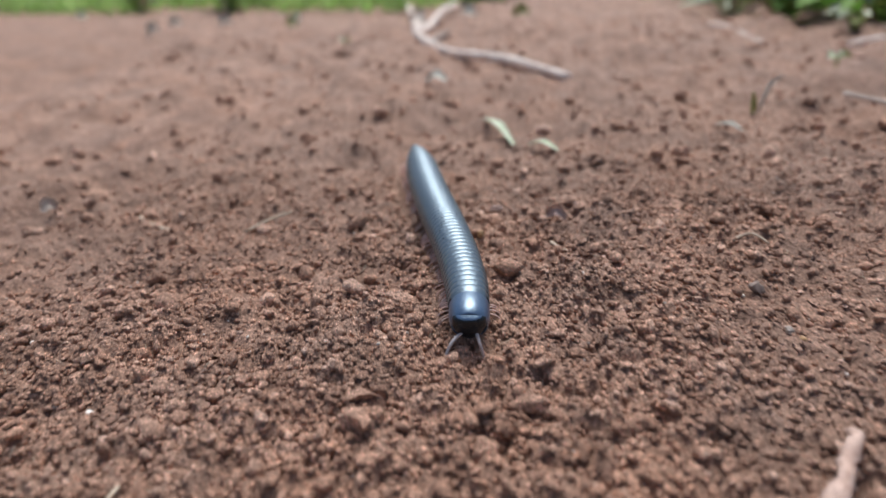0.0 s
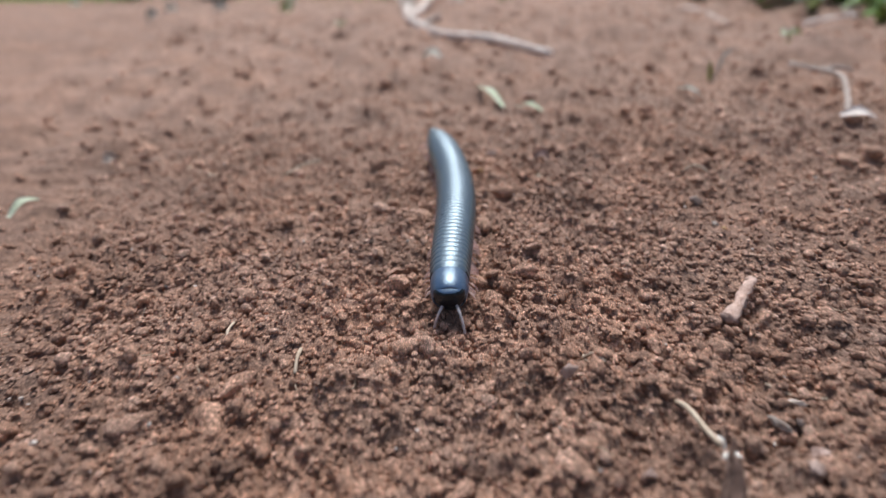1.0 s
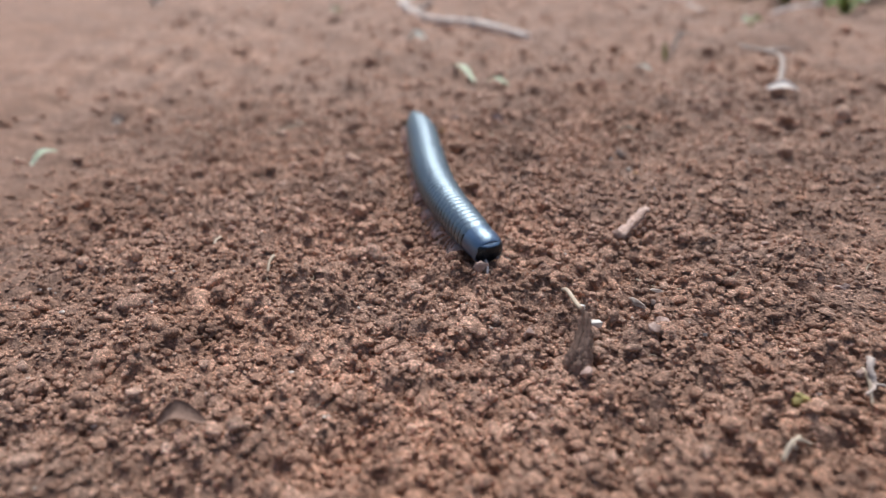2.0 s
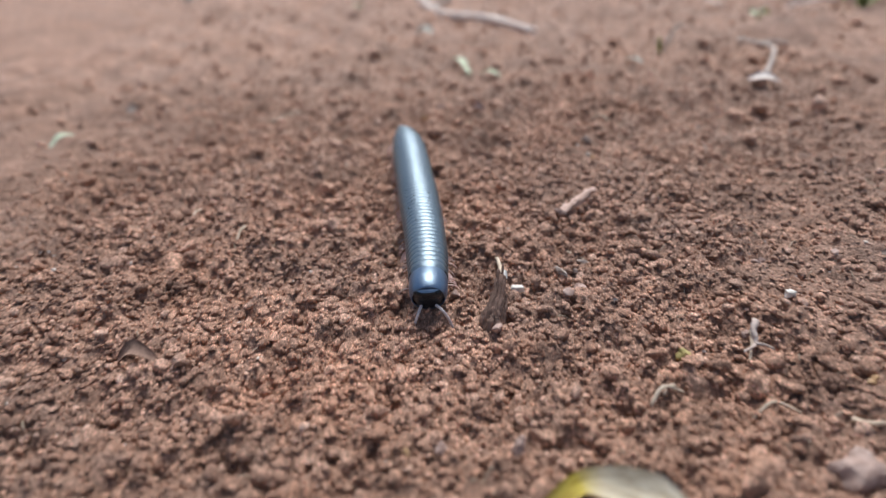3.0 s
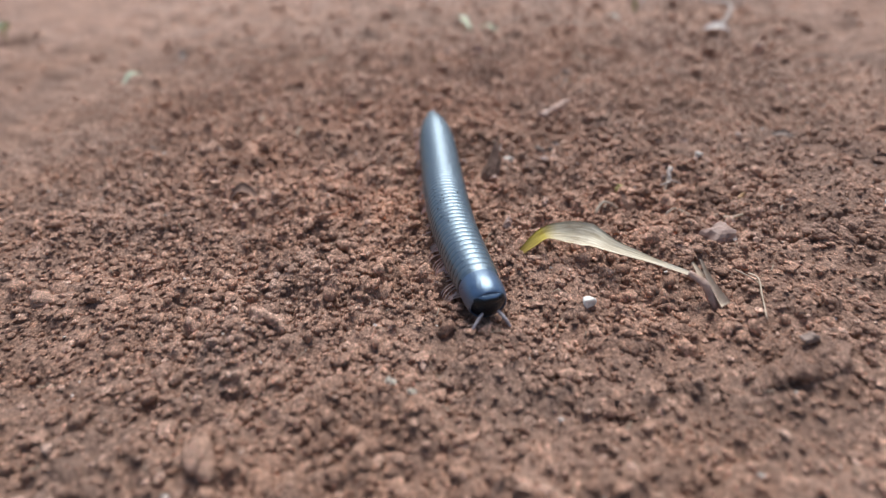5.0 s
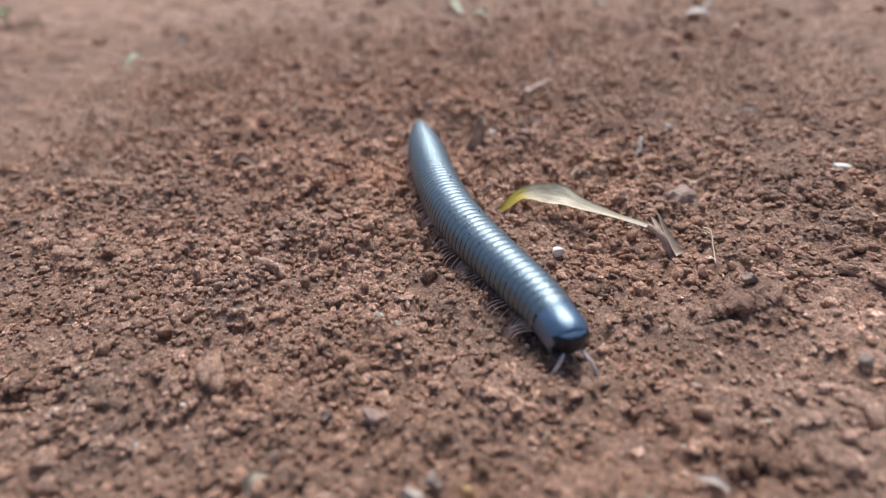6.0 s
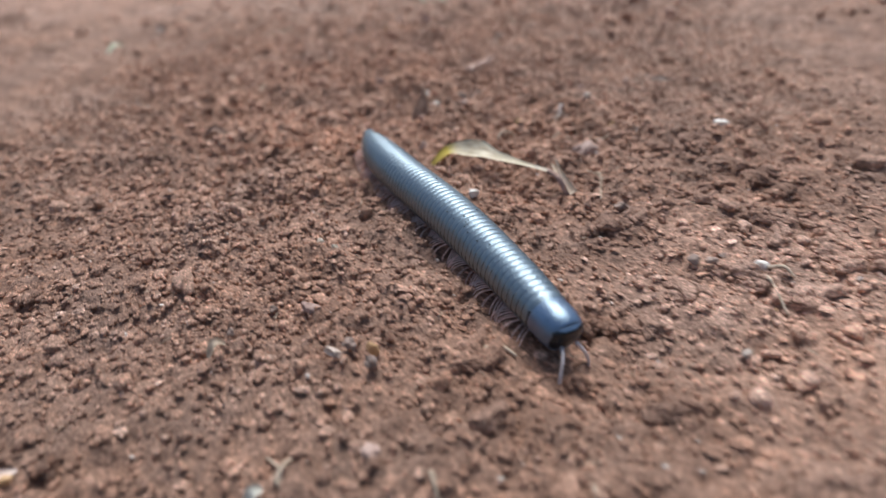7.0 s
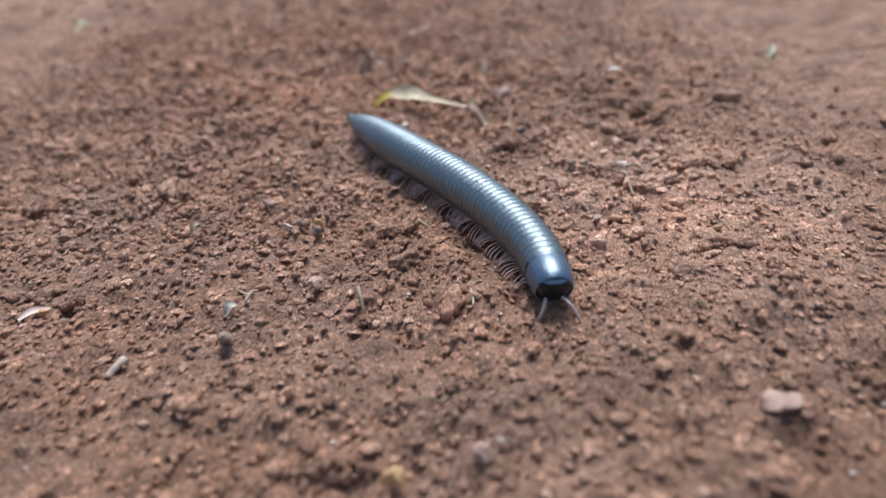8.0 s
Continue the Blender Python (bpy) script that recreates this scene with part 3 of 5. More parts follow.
build_bark_shard()
twig("straw", [(0.0458, 0.0452, 0.0030), (0.0463, 0.0395, 0.0062), (0.0471, 0.0310, 0.0075), (0.0474, 0.0243, 0.0098)], 0.0007, 0.0007, STRAW, "pale straw leaning on the dark bark", None, "straw", 4, 0.2, 3, 7)
flake("chip", (0.0476, 0.0276), (0.0490, 0.0255), 0.0016, CHIP, "tiny bluish-white chip on the soil", "chip", lift=0.005)


# the peeled curl of bark
def build_bark_curl():
    curl = tagged(new("bark_curl"), "pinkish peeled curl of bark lying on the crumbs", "bark")
    z = ground_z(0.0754, 0.0842) + 0.0027
    line = [(0.0862, 0.0952, z + 0.0022), (0.0836, 0.0910, z + 0.0028), (0.0806, 0.0874, z + 0.0018), (0.0772, 0.0826, z + 0.0022), (0.0738, 0.0790, z + 0.0012), (0.0702, 0.0752, z + 0.0008)]
    twig("strip", line, 0.0013, 0.0019, PINKBARK, "", curl, steps=3, wobble=1.0, seed=2, sides=10)
    twig("peel", [(0.0790, 0.0838, z + 0.0030), (0.0752, 0.0786, z + 0.0026), (0.0716, 0.0742, z + 0.0010)], 0.0007, 0.0012, PINKBARK, "", curl, steps=3, wobble=0.9, seed=8, sides=8)
    return curl


build_bark_curl()


# the fallen branch across the far soil
def build_branch():
    branch = tagged(new("fallen_branch"), "bleached pinkish fallen branch lying on bare soil", "branch")
    main = [(-0.1618, 1.8020), (-0.1186, 1.3770), (-0.0817, 1.0549), (-0.0625, 0.8385), (-0.0204, 0.7027), (0.0377, 0.6059), (0.0873, 0.5083)]
    twig("limb", lie(main, 0.005), 0.0068, 0.0040, PALEWOOD, "", branch, steps=8, wobble=0.3, seed=3, sides=10)
    twig("side_twig", lie([(-0.0646, 0.8675), (-0.0489, 0.9294, 0.004), (-0.0350, 1.0071, 0.010), (-0.0126, 1.1143, 0.012)], 0.004), 0.0058, 0.0050, PALEWOOD, "", branch, steps=6, wobble=0.3, seed=4, sides=9)
    twig("side_twig", lie([(-0.0465, 0.8023), (-0.0298, 0.8332), (-0.0183, 0.8391, 0.003)], 0.003), 0.0050, 0.0030, GREYWOOD, "", branch, steps=6, wobble=0.4, seed=5, sides=9)
    return branch


build_branch()
twig("fallen_branch", lie([(0.3307, 0.8511), (0.3356, 0.8030), (0.3453, 0.7128), (0.3718, 0.6545), (0.3995, 0.6163), (0.4211, 0.5984)], 0.003), 0.0022, 0.0034, PALEWOOD, "pale weathered branch below the weeds", None, "branch", 7, 0.3, 6, 10)


# the forked twig over the burrow, with a dry leaf at its end
def build_forked_twig():
    t = tagged(new("forked_twig"), "grey crooked twig hanging over a small burrow", "twig")
    line = [(0.2435, 0.3842, 0.010), (0.2464, 0.3509, 0.011), (0.2481, 0.3279, 0.011), (0.2349, 0.2970, 0.007), (0.2199, 0.2694, 0.003)]
    line = [(x, y, z + float(swell(x, y))) for x, y, z in line]
    twig("stem", line, 0.0016, 0.0020, GREYWOOD, "", t, steps=6, wobble=0.45, seed=9)
    twig("spur", [(x, y, z + float(swell(x, y))) for x, y, z in [(0.2464, 0.3509, 0.011), (0.2569, 0.3473, 0.013), (0.2647, 0.3437, 0.012)]], 0.0017, 0.0009, GREYWOOD, "", t, steps=5, wobble=0.4, seed=10)
    return t


build_forked_twig()
flake("dry_leaf", (0.2031, 0.2500), (0.2206, 0.2465), 0.0075, PALEWOOD, "small pale pinkish dry leaf", "leaf", lift=0.003, bow=0.002)

# pale and green leaf scraps
flake("leaf_scrap", (0.0115, 0.3770), (0.0270, 0.3237), 0.0070, PALELEAF, "pale green grass blade lying on soil", "leaf", lift=0.004, bow=0.003)
flake("leaf_scrap", (0.0356, 0.3238), (0.0494, 0.3034), 0.0046, PALELEAF, "narrow pale green blade lying on soil", "leaf", lift=0.003, bow=0.002)
flake("leaf_scrap", (-0.2134, 0.1781), (-0.2073, 0.1929), 0.0045, PALELEAF, "pale greenish pointed leaf scrap", "leaf", lift=0.003, bow=0.002)
flake("leaf_scrap", (-0.0330, 0.4973), (-0.0157, 0.4880), 0.0116, GREYLEAF, "pale grey-green leaf scrap", "leaf", lift=0.005, bow=0.004)
flake("leaf_scrap", (-0.0855, 0.9875), (-0.0580, 0.9193), 0.0257, WHITESTONE, "bleached whitish leaf by the branch", "leaf", lift=0.010, bow=0.008, tilt=(0.1, -0.9, 0.45))
flake("leaf_scrap", (-0.0037, 1.0225), (0.0167, 0.9995), 0.0206, GREYLEAF, "pale bleached leaf scrap", "leaf", lift=0.006, bow=0.006, tilt=(0.1, -0.9, 0.45))
flake("leaf_scrap", (-0.3096, 1.0799), (-0.2843, 1.0545), 0.0208, GREENLEAF, "yellow-green fallen leaf on the soil", "leaf", lift=0.006, bow=0.006, tilt=(0.1, -0.9, 0.45))
flake("leaf_scrap", (-0.2878, 1.0529), (-0.2754, 1.0456), 0.0156, PALELEAF, "pale folded fallen leaf", "leaf", lift=0.008, bow=0.006, tilt=(0.1, -0.9, 0.45))
flake("leaf_scrap", (0.0799, 1.0282), (0.1037, 1.0071), 0.0194, GREENLEAF, "yellow-green fallen leaf on the soil", "leaf", lift=0.006, bow=0.005, tilt=(0.1, -0.9, 0.45))
flake("leaf_scrap", (-0.5781, 1.2147), (-0.5462, 1.1927), 0.0210, GREYLEAF, "pale grey fallen leaf", "leaf", lift=0.006, bow=0.005, tilt=(0.1, -0.9, 0.45))
flake("leaf_scrap", (-0.4524, 1.1429), (-0.4227, 1.1289), 0.0196, GREYLEAF, "pale grey fallen leaf", "leaf", lift=0.006, bow=0.005, tilt=(0.1, -0.9, 0.45))
flake("leaf_scrap", (-0.5092, 0.9858), (-0.4849, 0.9721), 0.0166, GREYLEAF, "pale grey fallen leaf", "leaf", lift=0.006, bow=0.005, tilt=(0.1, -0.9, 0.45))
flake("leaf_scrap", (-0.8605, 1.3759), (-0.8205, 1.3454), 0.0240, PALELEAF, "pale green fallen leaf", "leaf", lift=0.006, bow=0.005, tilt=(0.1, -0.9, 0.45))
flake("leaf_scrap", (0.1450, 0.3361), (0.1556, 0.3240), 0.0043, GREYLEAF, "pale grey-green leaf scrap", "leaf", lift=0.003, bow=0.002)
flake("leaf_scrap", (-0.0633, -0.0086), (-0.0505, -0.0105), 0.0050, BARK, "dark curled dry leaf scrap", "leaf", lift=0.002, bow=0.003)
flake("leaf_scrap", (0.0037, -0.1760), (0.0067, -0.1722), 0.0026, STRAW, "dull straw-coloured folded leaf scrap", "leaf", lift=0.002, bow=0.002, fold=0.4)
flake("leaf_scrap", (0.0261, -0.2166), (0.0288, -0.2142), 0.0028, GREYLEAF, "pale grey-green leaf scrap", "leaf", lift=0.0015, bow=0.001)
flake("leaf_scrap", (-0.0349, -0.2126), (-0.0287, -0.2073), 0.0026, PALEWOOD, "pale pinkish dry leaf scrap", "leaf", lift=0.0012, bow=0.0003)
flake("leaf_scrap", (0.0965, -0.1694), (0.0914, -0.1669), 0.0022, GREYWOOD, "pale splinter of wood", "splinter", lift=0.0012)
flake("leaf_scrap", (0.2748, -0.0100), (0.2819, -0.0031), 0.0050, PALELEAF, "small pale grey-green leaf scrap", "leaf", lift=0.002, bow=0.002)
flake("leaf_scrap", (0.1722, 0.0443), (0.1806, 0.0413), 0.0040, GREYSTONE, "grey flat scrap on the soil", "scrap", lift=0.0015, bow=0.0008)
flake("leaf_scrap", (0.1454, -0.0319), (0.1469, -0.0289), 0.0024, WHITESTONE, "whitish flake standing on edge", "flake", (0.2, -1, 0.3), 0.002)
flake("leaf_scrap", (0.0324, 0.2155), (0.0393, 0.2115), 0.0050, PINKBARK, "pinkish tuft of dry fibre", "scrap", (0.2, -1, 0.4), 0.003, 0.002, 0.4)
flake("leaf_scrap", (-0.2049, 0.2492), (-0.2012, 0.2556), 0.0070, WHITESTONE, "whitish torn flake beside a clod", "flake", (0.2, -1, 0.5), 0.004, 0.002)


# small plants
def build_sprout():
    s = tagged(new("seedling"), "thin green grass seedling growing from bare soil", "seedling")
    x, y = 0.1758, 0.3591
    z = ground_z(x, y)
    ribbon("blade", [(x, y, z - 0.002), (x - 0.001, y, z + 0.006), (x - 0.002, y, z + 0.013)], [0.0016, 0.0036, 0.0008], [(0, -1, 0.2)] * 3, GREENLEAF, parent=s)
    ribbon("blade", [(x + 0.002, y, z - 0.002), (x + 0.006, y + 0.002, z + 0.009), (x + 0.010, y + 0.006, z + 0.016), (x + 0.019, y + 0.010, z + 0.020)], [0.0008, 0.0016, 0.0020, 0.0005], [(0, -1, 0.3)] * 4, GREYLEAF, parent=s)
    return s


build_sprout()


def build_bud(x, y, size, label):
    s = tagged(new("seedling"), label, "seedling")
    z = ground_z(x, y)
    twig("stem", [(x, y, z - 0.002), (x + size * 0.1, y, z + size * 0.4)], size * 0.08, size * 0.06, GREENLEAF, "", s)
    for k, (dx, mat) in enumerate(((-0.5, PALELEAF), (0.55, GREENLEAF), (0.15, PALELEAF))):
        ribbon("leaf", [(x, y, z + size * 0.35), (x + dx * size * 0.6, y - 0.1 * size * k, z + size * 0.75), (x + dx * size * 1.2, y - 0.2 * size, z + size * 0.6)], [size * 0.15, size * 0.6, size * 0.1], [(-dx, -0.3, 1)] * 3, mat, parent=s)
    return s


build_bud(0.3023, 0.5009, 0.0140, "pale green two-leaved seedling on bare soil")
build_bud(-0.4260, 0.3458, 0.0150, "yellow-green seedling on bare soil")
build_bud(-0.1618, 0.8281, 0.0120, "small dull green seedling on bare soil")


def build_weed(x, y, size, count, seed):
    rng = random.Random(seed)
    s = tagged(new("weed"), "low leafy green weed at the edge of the bare soil", "weed", "weeds at the edge")
    z = ground_z(x, y)
    for k in range(count):
        a, l = rng.uniform(0.0000, 6.2800), size * rng.uniform(0.8087, 1.7701)
        dx, dy, h = math.cos(a), math.sin(a), rng.uniform(0.3618, 1.2160)
        mat = rng.choice([GRASS, GRASS, PALELEAF, GREENLEAF])
        ribbon("leaf", [(x + dx * 0.1 * l, y + dy * 0.1 * l, z - 0.003), (x + dx * 0.45 * l, y + dy * 0.45 * l, z + h * l * 0.7), (x + dx * l, y + dy * l, z + h * l * 0.55)], [l * 0.10, l * 0.42, l * 0.06], [(-dx * 0.6, -dy * 0.6 - 0.2, 1)] * 3, mat, parent=s, across=2, steps=4)
    return s


for k, (x, y, size, count) in enumerate([(0.405, 0.962, 0.046, 9), (0.451, 0.898, 0.059, 11), (0.496, 0.849, 0.059, 12), (0.550, 0.831, 0.066, 12), (0.528, 1.009, 0.080, 12), (0.624, 0.954, 0.080, 12), (0.436, 1.159, 0.068, 9), (0.451, 0.731, 0.033, 7), (0.509, 0.697, 0.045, 8), (0.453, 0.603, 0.028, 6), (-0.555, 1.498, 0.062, 9), (-0.482, 1.538, 0.055, 9), (-0.006, 1.540, 0.055, 8), (0.059, 1.557, 0.062, 9), (-0.813, 1.584, 0.069, 9), (0.742, 1.090, 0.096, 12)]):
    build_weed(x, y, size, count, 40 + k)


def build_grass():
    """Blades of grass beyond the bare soil, joined into one mesh."""
    rng = random.Random(11)
    verts, faces = [], []
    made = 0
    while made < 11000:
        x, y = rng.uniform(-1.7, 1.5), rng.uniform(0.72, 2.3)
        edge = 1.14 + 0.06 * math.sin(x * 9) + 0.03 * math.sin(x * 23 + 1) + (0.35 if 0.08 < x < 0.30 else 0.0) - 0.44 * max(0, min(1, (x - 0.27) * 5)) + 0.45 * max(0, -x - 0.35)
        if y < edge + 0.06 * rng.random():
            continue
        if rng.random() < max(0, (y - 1.2) / 1.2) ** 2 + (abs(x + 0.1) / 1.7) ** 6:
            continue
        made += 1
        x, y, z = x * 1.28, y * 1.22, 0.0
        h, w, a, lean = rng.uniform(0.030, 0.105), rng.uniform(0.0025, 0.0068), rng.uniform(0, 6.28), rng.uniform(0.1, 0.8)
        dx, dy = math.cos(a), math.sin(a)
        n = len(verts)
        for s, k in ((0, 1), (0.5, 0.8), (0.85, 0.45)):
            for side in (-1, 1):
                verts.append((x + dx * lean * h * s * s - dy * w * k * side, y + dy * lean * h * s * s + dx * w * k * side, z + h * s * (1 - 0.25 * lean * s)))
        verts.append((x + dx * lean * h, y + dy * lean * h, z + h * (1 - 0.3 * lean)))
        faces += [(n, n + 1, n + 3, n + 2), (n + 2, n + 3, n + 5, n + 4), (n + 4, n + 5, n + 6)]
    return tagged(mesh_object("grass", verts, faces, GRASS), "green grass beyond the bare soil", "grass", kind="stuff")


build_grass()

# straws and thin sticks
def thin_straw(points, r, label):
    straw(points, r, label, seed=len(label) + int(1e4 * abs(points[0][0])))


thin_straw([(-0.0548, 0.0708), (-0.0547, 0.0657, 0.0008), (-0.0546, 0.0610)], 0.0007, "short pale splinter on soil")
thin_straw([(-0.0979, 0.2255), (-0.0894, 0.2334), (-0.0807, 0.2403)], 0.0009, "thin grey straw lying on soil")
thin_straw([(-0.1580, 0.2497), (-0.1444, 0.2390), (-0.1313, 0.2299)], 0.0009, "thin grey straw lying on soil")
thin_straw([(0.0837, -0.0225), (0.0871, -0.0193, 0.001), (0.0930, -0.0171)], 0.0006, "thin bent pale straw")
thin_straw([(0.0874, -0.0198), (0.0891, -0.0173, 0.001), (0.0912, -0.0153)], 0.0006, "thin yellowish straw on the soil")
thin_straw([(0.1297, -0.0255), (0.1318, -0.0280, 0.001), (0.1339, -0.0299)], 0.0007, "short pale straw on the soil")
thin_straw([(0.1077, -0.0246), (0.1117, -0.0228, 0.002), (0.1161, -0.0220, 0.001), (0.1195, -0.0228)], 0.0005, "thin twisted pale rootlet")
thin_straw([(0.1172, 0.0054, 0.001), (0.1154, 0.0003, 0.0015), (0.1144, -0.0028), (0.1125, -0.0070)], 0.0005, "thin grey rootlet on the soil")
thin_straw([(0.1212, -0.0704, 0.003), (0.1219, -0.0750, 0.002), (0.1210, -0.0807, 0.001), (0.1197, -0.0891)], 0.0003, "pinkish torn fibre beside the dead leaf")
thin_straw([(0.1176, -0.0694, 0.003), (0.1210, -0.0724, 0.002), (0.1234, -0.0765)], 0.00025, "pinkish torn fibre beside the dead leaf")
thin_straw([(0.0306, -0.2121), (0.0318, -0.2091, 0.001), (0.0321, -0.2056, 0.001), (0.0334, -0.2036)], 0.0005, "short curled pale straw")
thin_straw([(0.0630, -0.2113, 0.003), (0.0637, -0.2136, 0.002), (0.0646, -0.2165)], 0.0006, "thin brown stalk poking from soil")
thin_straw([(0.0948, -0.2141, 0.002), (0.0951, -0.2170, 0.001), (0.0951, -0.2195)], 0.0004, "thin tan straw on the soil")
thin_straw([(0.0314, -0.2126), (0.0309, -0.2086), (0.0265, -0.2047)], 0.0004, "thin pale rootlet on the soil")
thin_straw([(0.0721, -0.1743), (0.0778, -0.1732), (0.0825, -0.1741)], 0.0006, "thin pale straw on trodden soil")
thin_straw([(0.0253, 0.0619), (0.0273, 0.0579, 0.001), (0.0298, 0.0550)], 0.0006, "small bent pale straw")
thin_straw([(0.0262, 0.0633, 0.001), (0.0260, 0.0589), (0.0288, 0.0545)], 0.0005, "small bent pale straw")
thin_straw([(0.0710, 0.0515), (0.0780, 0.0481), (0.0840, 0.0457)], 0.0005, "thin pale straw on the soil")
thin_straw([(0.0311, 0.1944), (0.0341, 0.1899, 0.001), (0.0371, 0.1865)], 0.0006, "short pale straw on the soil")
thin_straw([(0.0983, 0.1928), (0.1032, 0.1907), (0.1082, 0.1865)], 0.0006, "short pale straw on the soil")
thin_straw([(-0.0778, 0.0820), (-0.0772, 0.0758, 0.001), (-0.0766, 0.0716)], 0.0005, "short pale straw on the soil")
straw([(0.0032, -0.2300), (0.0017, -0.2324), (-0.0000, -0.2350)], 0.0011, "short whitish peeled stick", WHITESTONE, "stick", "stick", 3, 0.0010)


# the grey root fragment standing in the crumbs
def build_root_fragment():
    x, y = 0.1156, -0.0018
    z = ground_z(x, y)
    root = tagged(new("root_fragment"), "whitish grey root fragment standing on crumbs with thin rootlets", "root")
    twig("stub", [(x, y, z), (x + 0.0005, y + 0.0015, z + 0.0016), (x + 0.0003, y + 0.0035, z + 0.0031), (x + 0.0016, y + 0.0060, z + 0.0044)], 0.0005, 0.0010, GREYWOOD, "", root, wobble=0.6, seed=3)
    twig("rootlet", [(x, y, z + 0.0006), (x - 0.0016, y - 0.0020, z + 0.0012), (x - 0.0042, y - 0.0034, z + 0.0008)], 0.0005, 0.0003, GREYWOOD, "", root, wobble=0.3, seed=4)
    twig("rootlet", [(x, y, z + 0.0008), (x + 0.0018, y - 0.0012, z + 0.0014), (x + 0.0040, y - 0.0022, z + 0.0008)], 0.0005, 0.0003, GREYWOOD, "", root, wobble=0.3, seed=5)
    return root


build_root_fragment()

# the uprooted seed with its root on dark crumbs
def build_seed_root():
    s = tagged(new("sprouted_seed"), "whitish sprouted seed with a pale bent root", "seed")
    x, y = 0.1574, -0.1371
    v = lump(31, (0.0042, 0.0036, 0.0034), 0.4, ICO3, 4)
    o = mesh_object("husk", v, ICO3[1].tolist(), CHIP, s)
    o.location = (x, y, ground_z(x, y) + 0.0026)
    twig("root", lie([(0.1577, -0.1405, 0.002), (0.1570, -0.1447, 0.002), (0.1577, -0.1477, 0.0015), (0.1557, -0.1534, 0.001), (0.1564, -0.1590)], 0.0004), 0.0005, 0.0003, STRAW, "thin pale bent root", s)
    twig("root", lie([(0.1591, -0.1389, 0.002), (0.1625, -0.1409, 0.002), (0.1646, -0.1439, 0.001)], 0.0005), 0.0006, 0.0004, STRAW, "thin pale bent root", s)
    return s


build_seed_root()


# pebbles and chips: seed, x, y, size in millimetres, material, label, category, turn
def pebble(seed, x, y, s, mat, label, category, rz):
    kind = label.split()[-1]
    stone(kind if kind in ("pebble", "chip", "stone", "seed", "flake", "husk", "clod", "nodule", "bud") else "pebble", x, y, tuple(v / 1000 for v in s), mat, label + " lying on red soil", category, seed, rz, 0.40 if max(s) > 7.5 else 0.26, 0.6, 13)


pebble(200, 0.0673, 0.0366, (6.5, 2.6, 2.4), WHITESTONE, "whitish elongated pebble", "pebble", -55)
pebble(201, 0.0730, 0.0368, (5.0, 3.6, 3.0), GREYSTONE, "rounded grey pebble", "pebble", 20)
pebble(202, 0.0526, 0.0283, (4.2, 2.0, 2.2), CHIP, "small square-edged white chip", "chip", 5)
pebble(203, 0.0312, -0.0371, (8.0, 6.5, 6.0), REDSTONE, "pinkish rough pebble", "pebble", 15)
pebble(204, 0.0330, -0.0408, (4.0, 3.5, 3.0), MAUVESTONE, "greyish pebble fragment on the soil", "pebble", 70)
pebble(205, 0.0256, -0.0442, (2.0, 2.6, 2.2), SEED, "tiny yellowish chip on the soil", "chip", 30)
pebble(206, -0.0169, -0.0369, (7.0, 4.0, 3.6), REDSTONE, "orange-brown pebble", "pebble", 25)
pebble(207, 0.0556, -0.0362, (6.5, 5.0, 4.2), REDSTONE, "red-brown pebble", "pebble", -20)
pebble(208, 0.0502, -0.0426, (5.0, 4.4, 5.0), MAUVESTONE, "mauve-grey pebble", "pebble", 40)
pebble(209, 0.1335, 0.0428, (4.5, 3.0, 2.6), MAUVESTONE, "pale grey pebble on the soil", "pebble", -20)
pebble(210, 0.1320, 0.0180, (2.8, 2.2, 2.0), CHIP, "tiny white chip on the soil", "chip", 10)
pebble(211, 0.1145, 0.0021, (3.2, 2.4, 2.4), MAUVESTONE, "pale mauve pebble on the soil", "pebble", 60)
pebble(212, 0.1383, -0.0161, (3.6, 3.0, 2.8), SEED, "small tan seed on the soil", "seed", 0)
pebble(213, 0.1130, -0.0134, (2.8, 2.4, 2.4), WHITESTONE, "small cream seed on the soil", "seed", 0)
pebble(214, 0.1213, -0.0441, (11.0, 8.5, 8.5), MAUVESTONE, "angular mauve-grey stone", "stone", 30)
pebble(215, 0.0723, -0.0845, (3.2, 2.6, 2.8), CHIP, "bright white angular chip", "chip", 20)
pebble(216, 0.0198, -0.1186, (2.6, 2.0, 2.4), CREAM, "cream-white porous chip", "chip", 50)
pebble(217, 0.0215, -0.1210, (2.2, 2.0, 2.4), CREAM, "cream-white porous chip", "chip", 10)
pebble(218, 0.0258, -0.1223, (2.9, 2.0, 1.8), CREAM, "cream-white porous chip", "chip", -15)
pebble(219, 0.0363, -0.1758, (6.2, 4.2, 4.4), WHITESTONE, "grey-white smooth stone on the soil", "stone", -15)
pebble(220, 0.0400, -0.1723, (5.0, 4.6, 5.0), GREYSTONE, "rounded grey stone", "stone", 0)
pebble(221, 0.0462, -0.1749, (4.6, 4.0, 5.6), SEED, "cream-orange stone", "stone", 10)
pebble(222, 0.0469, -0.1810, (4.6, 4.0, 3.6), GREYSTONE, "greenish-grey pebble", "pebble", 30)
pebble(223, 0.0250, -0.1547, (5.6, 4.0, 4.6), MAUVESTONE, "pale pinkish pebble on the soil", "pebble", 10)
pebble(224, 0.0141, -0.1539, (3.6, 3.0, 3.0), GREYSTONE, "small grey pebble on the soil", "pebble", 10)
pebble(225, 0.0070, -0.1683, (3.6, 3.6, 3.6), GREYSTONE, "small blue-grey pebble on the soil", "pebble", 0)
pebble(226, 0.1381, -0.1352, (4.8, 3.8, 3.4), GREYSTONE, "grey stone fragment on the soil", "stone", 35)
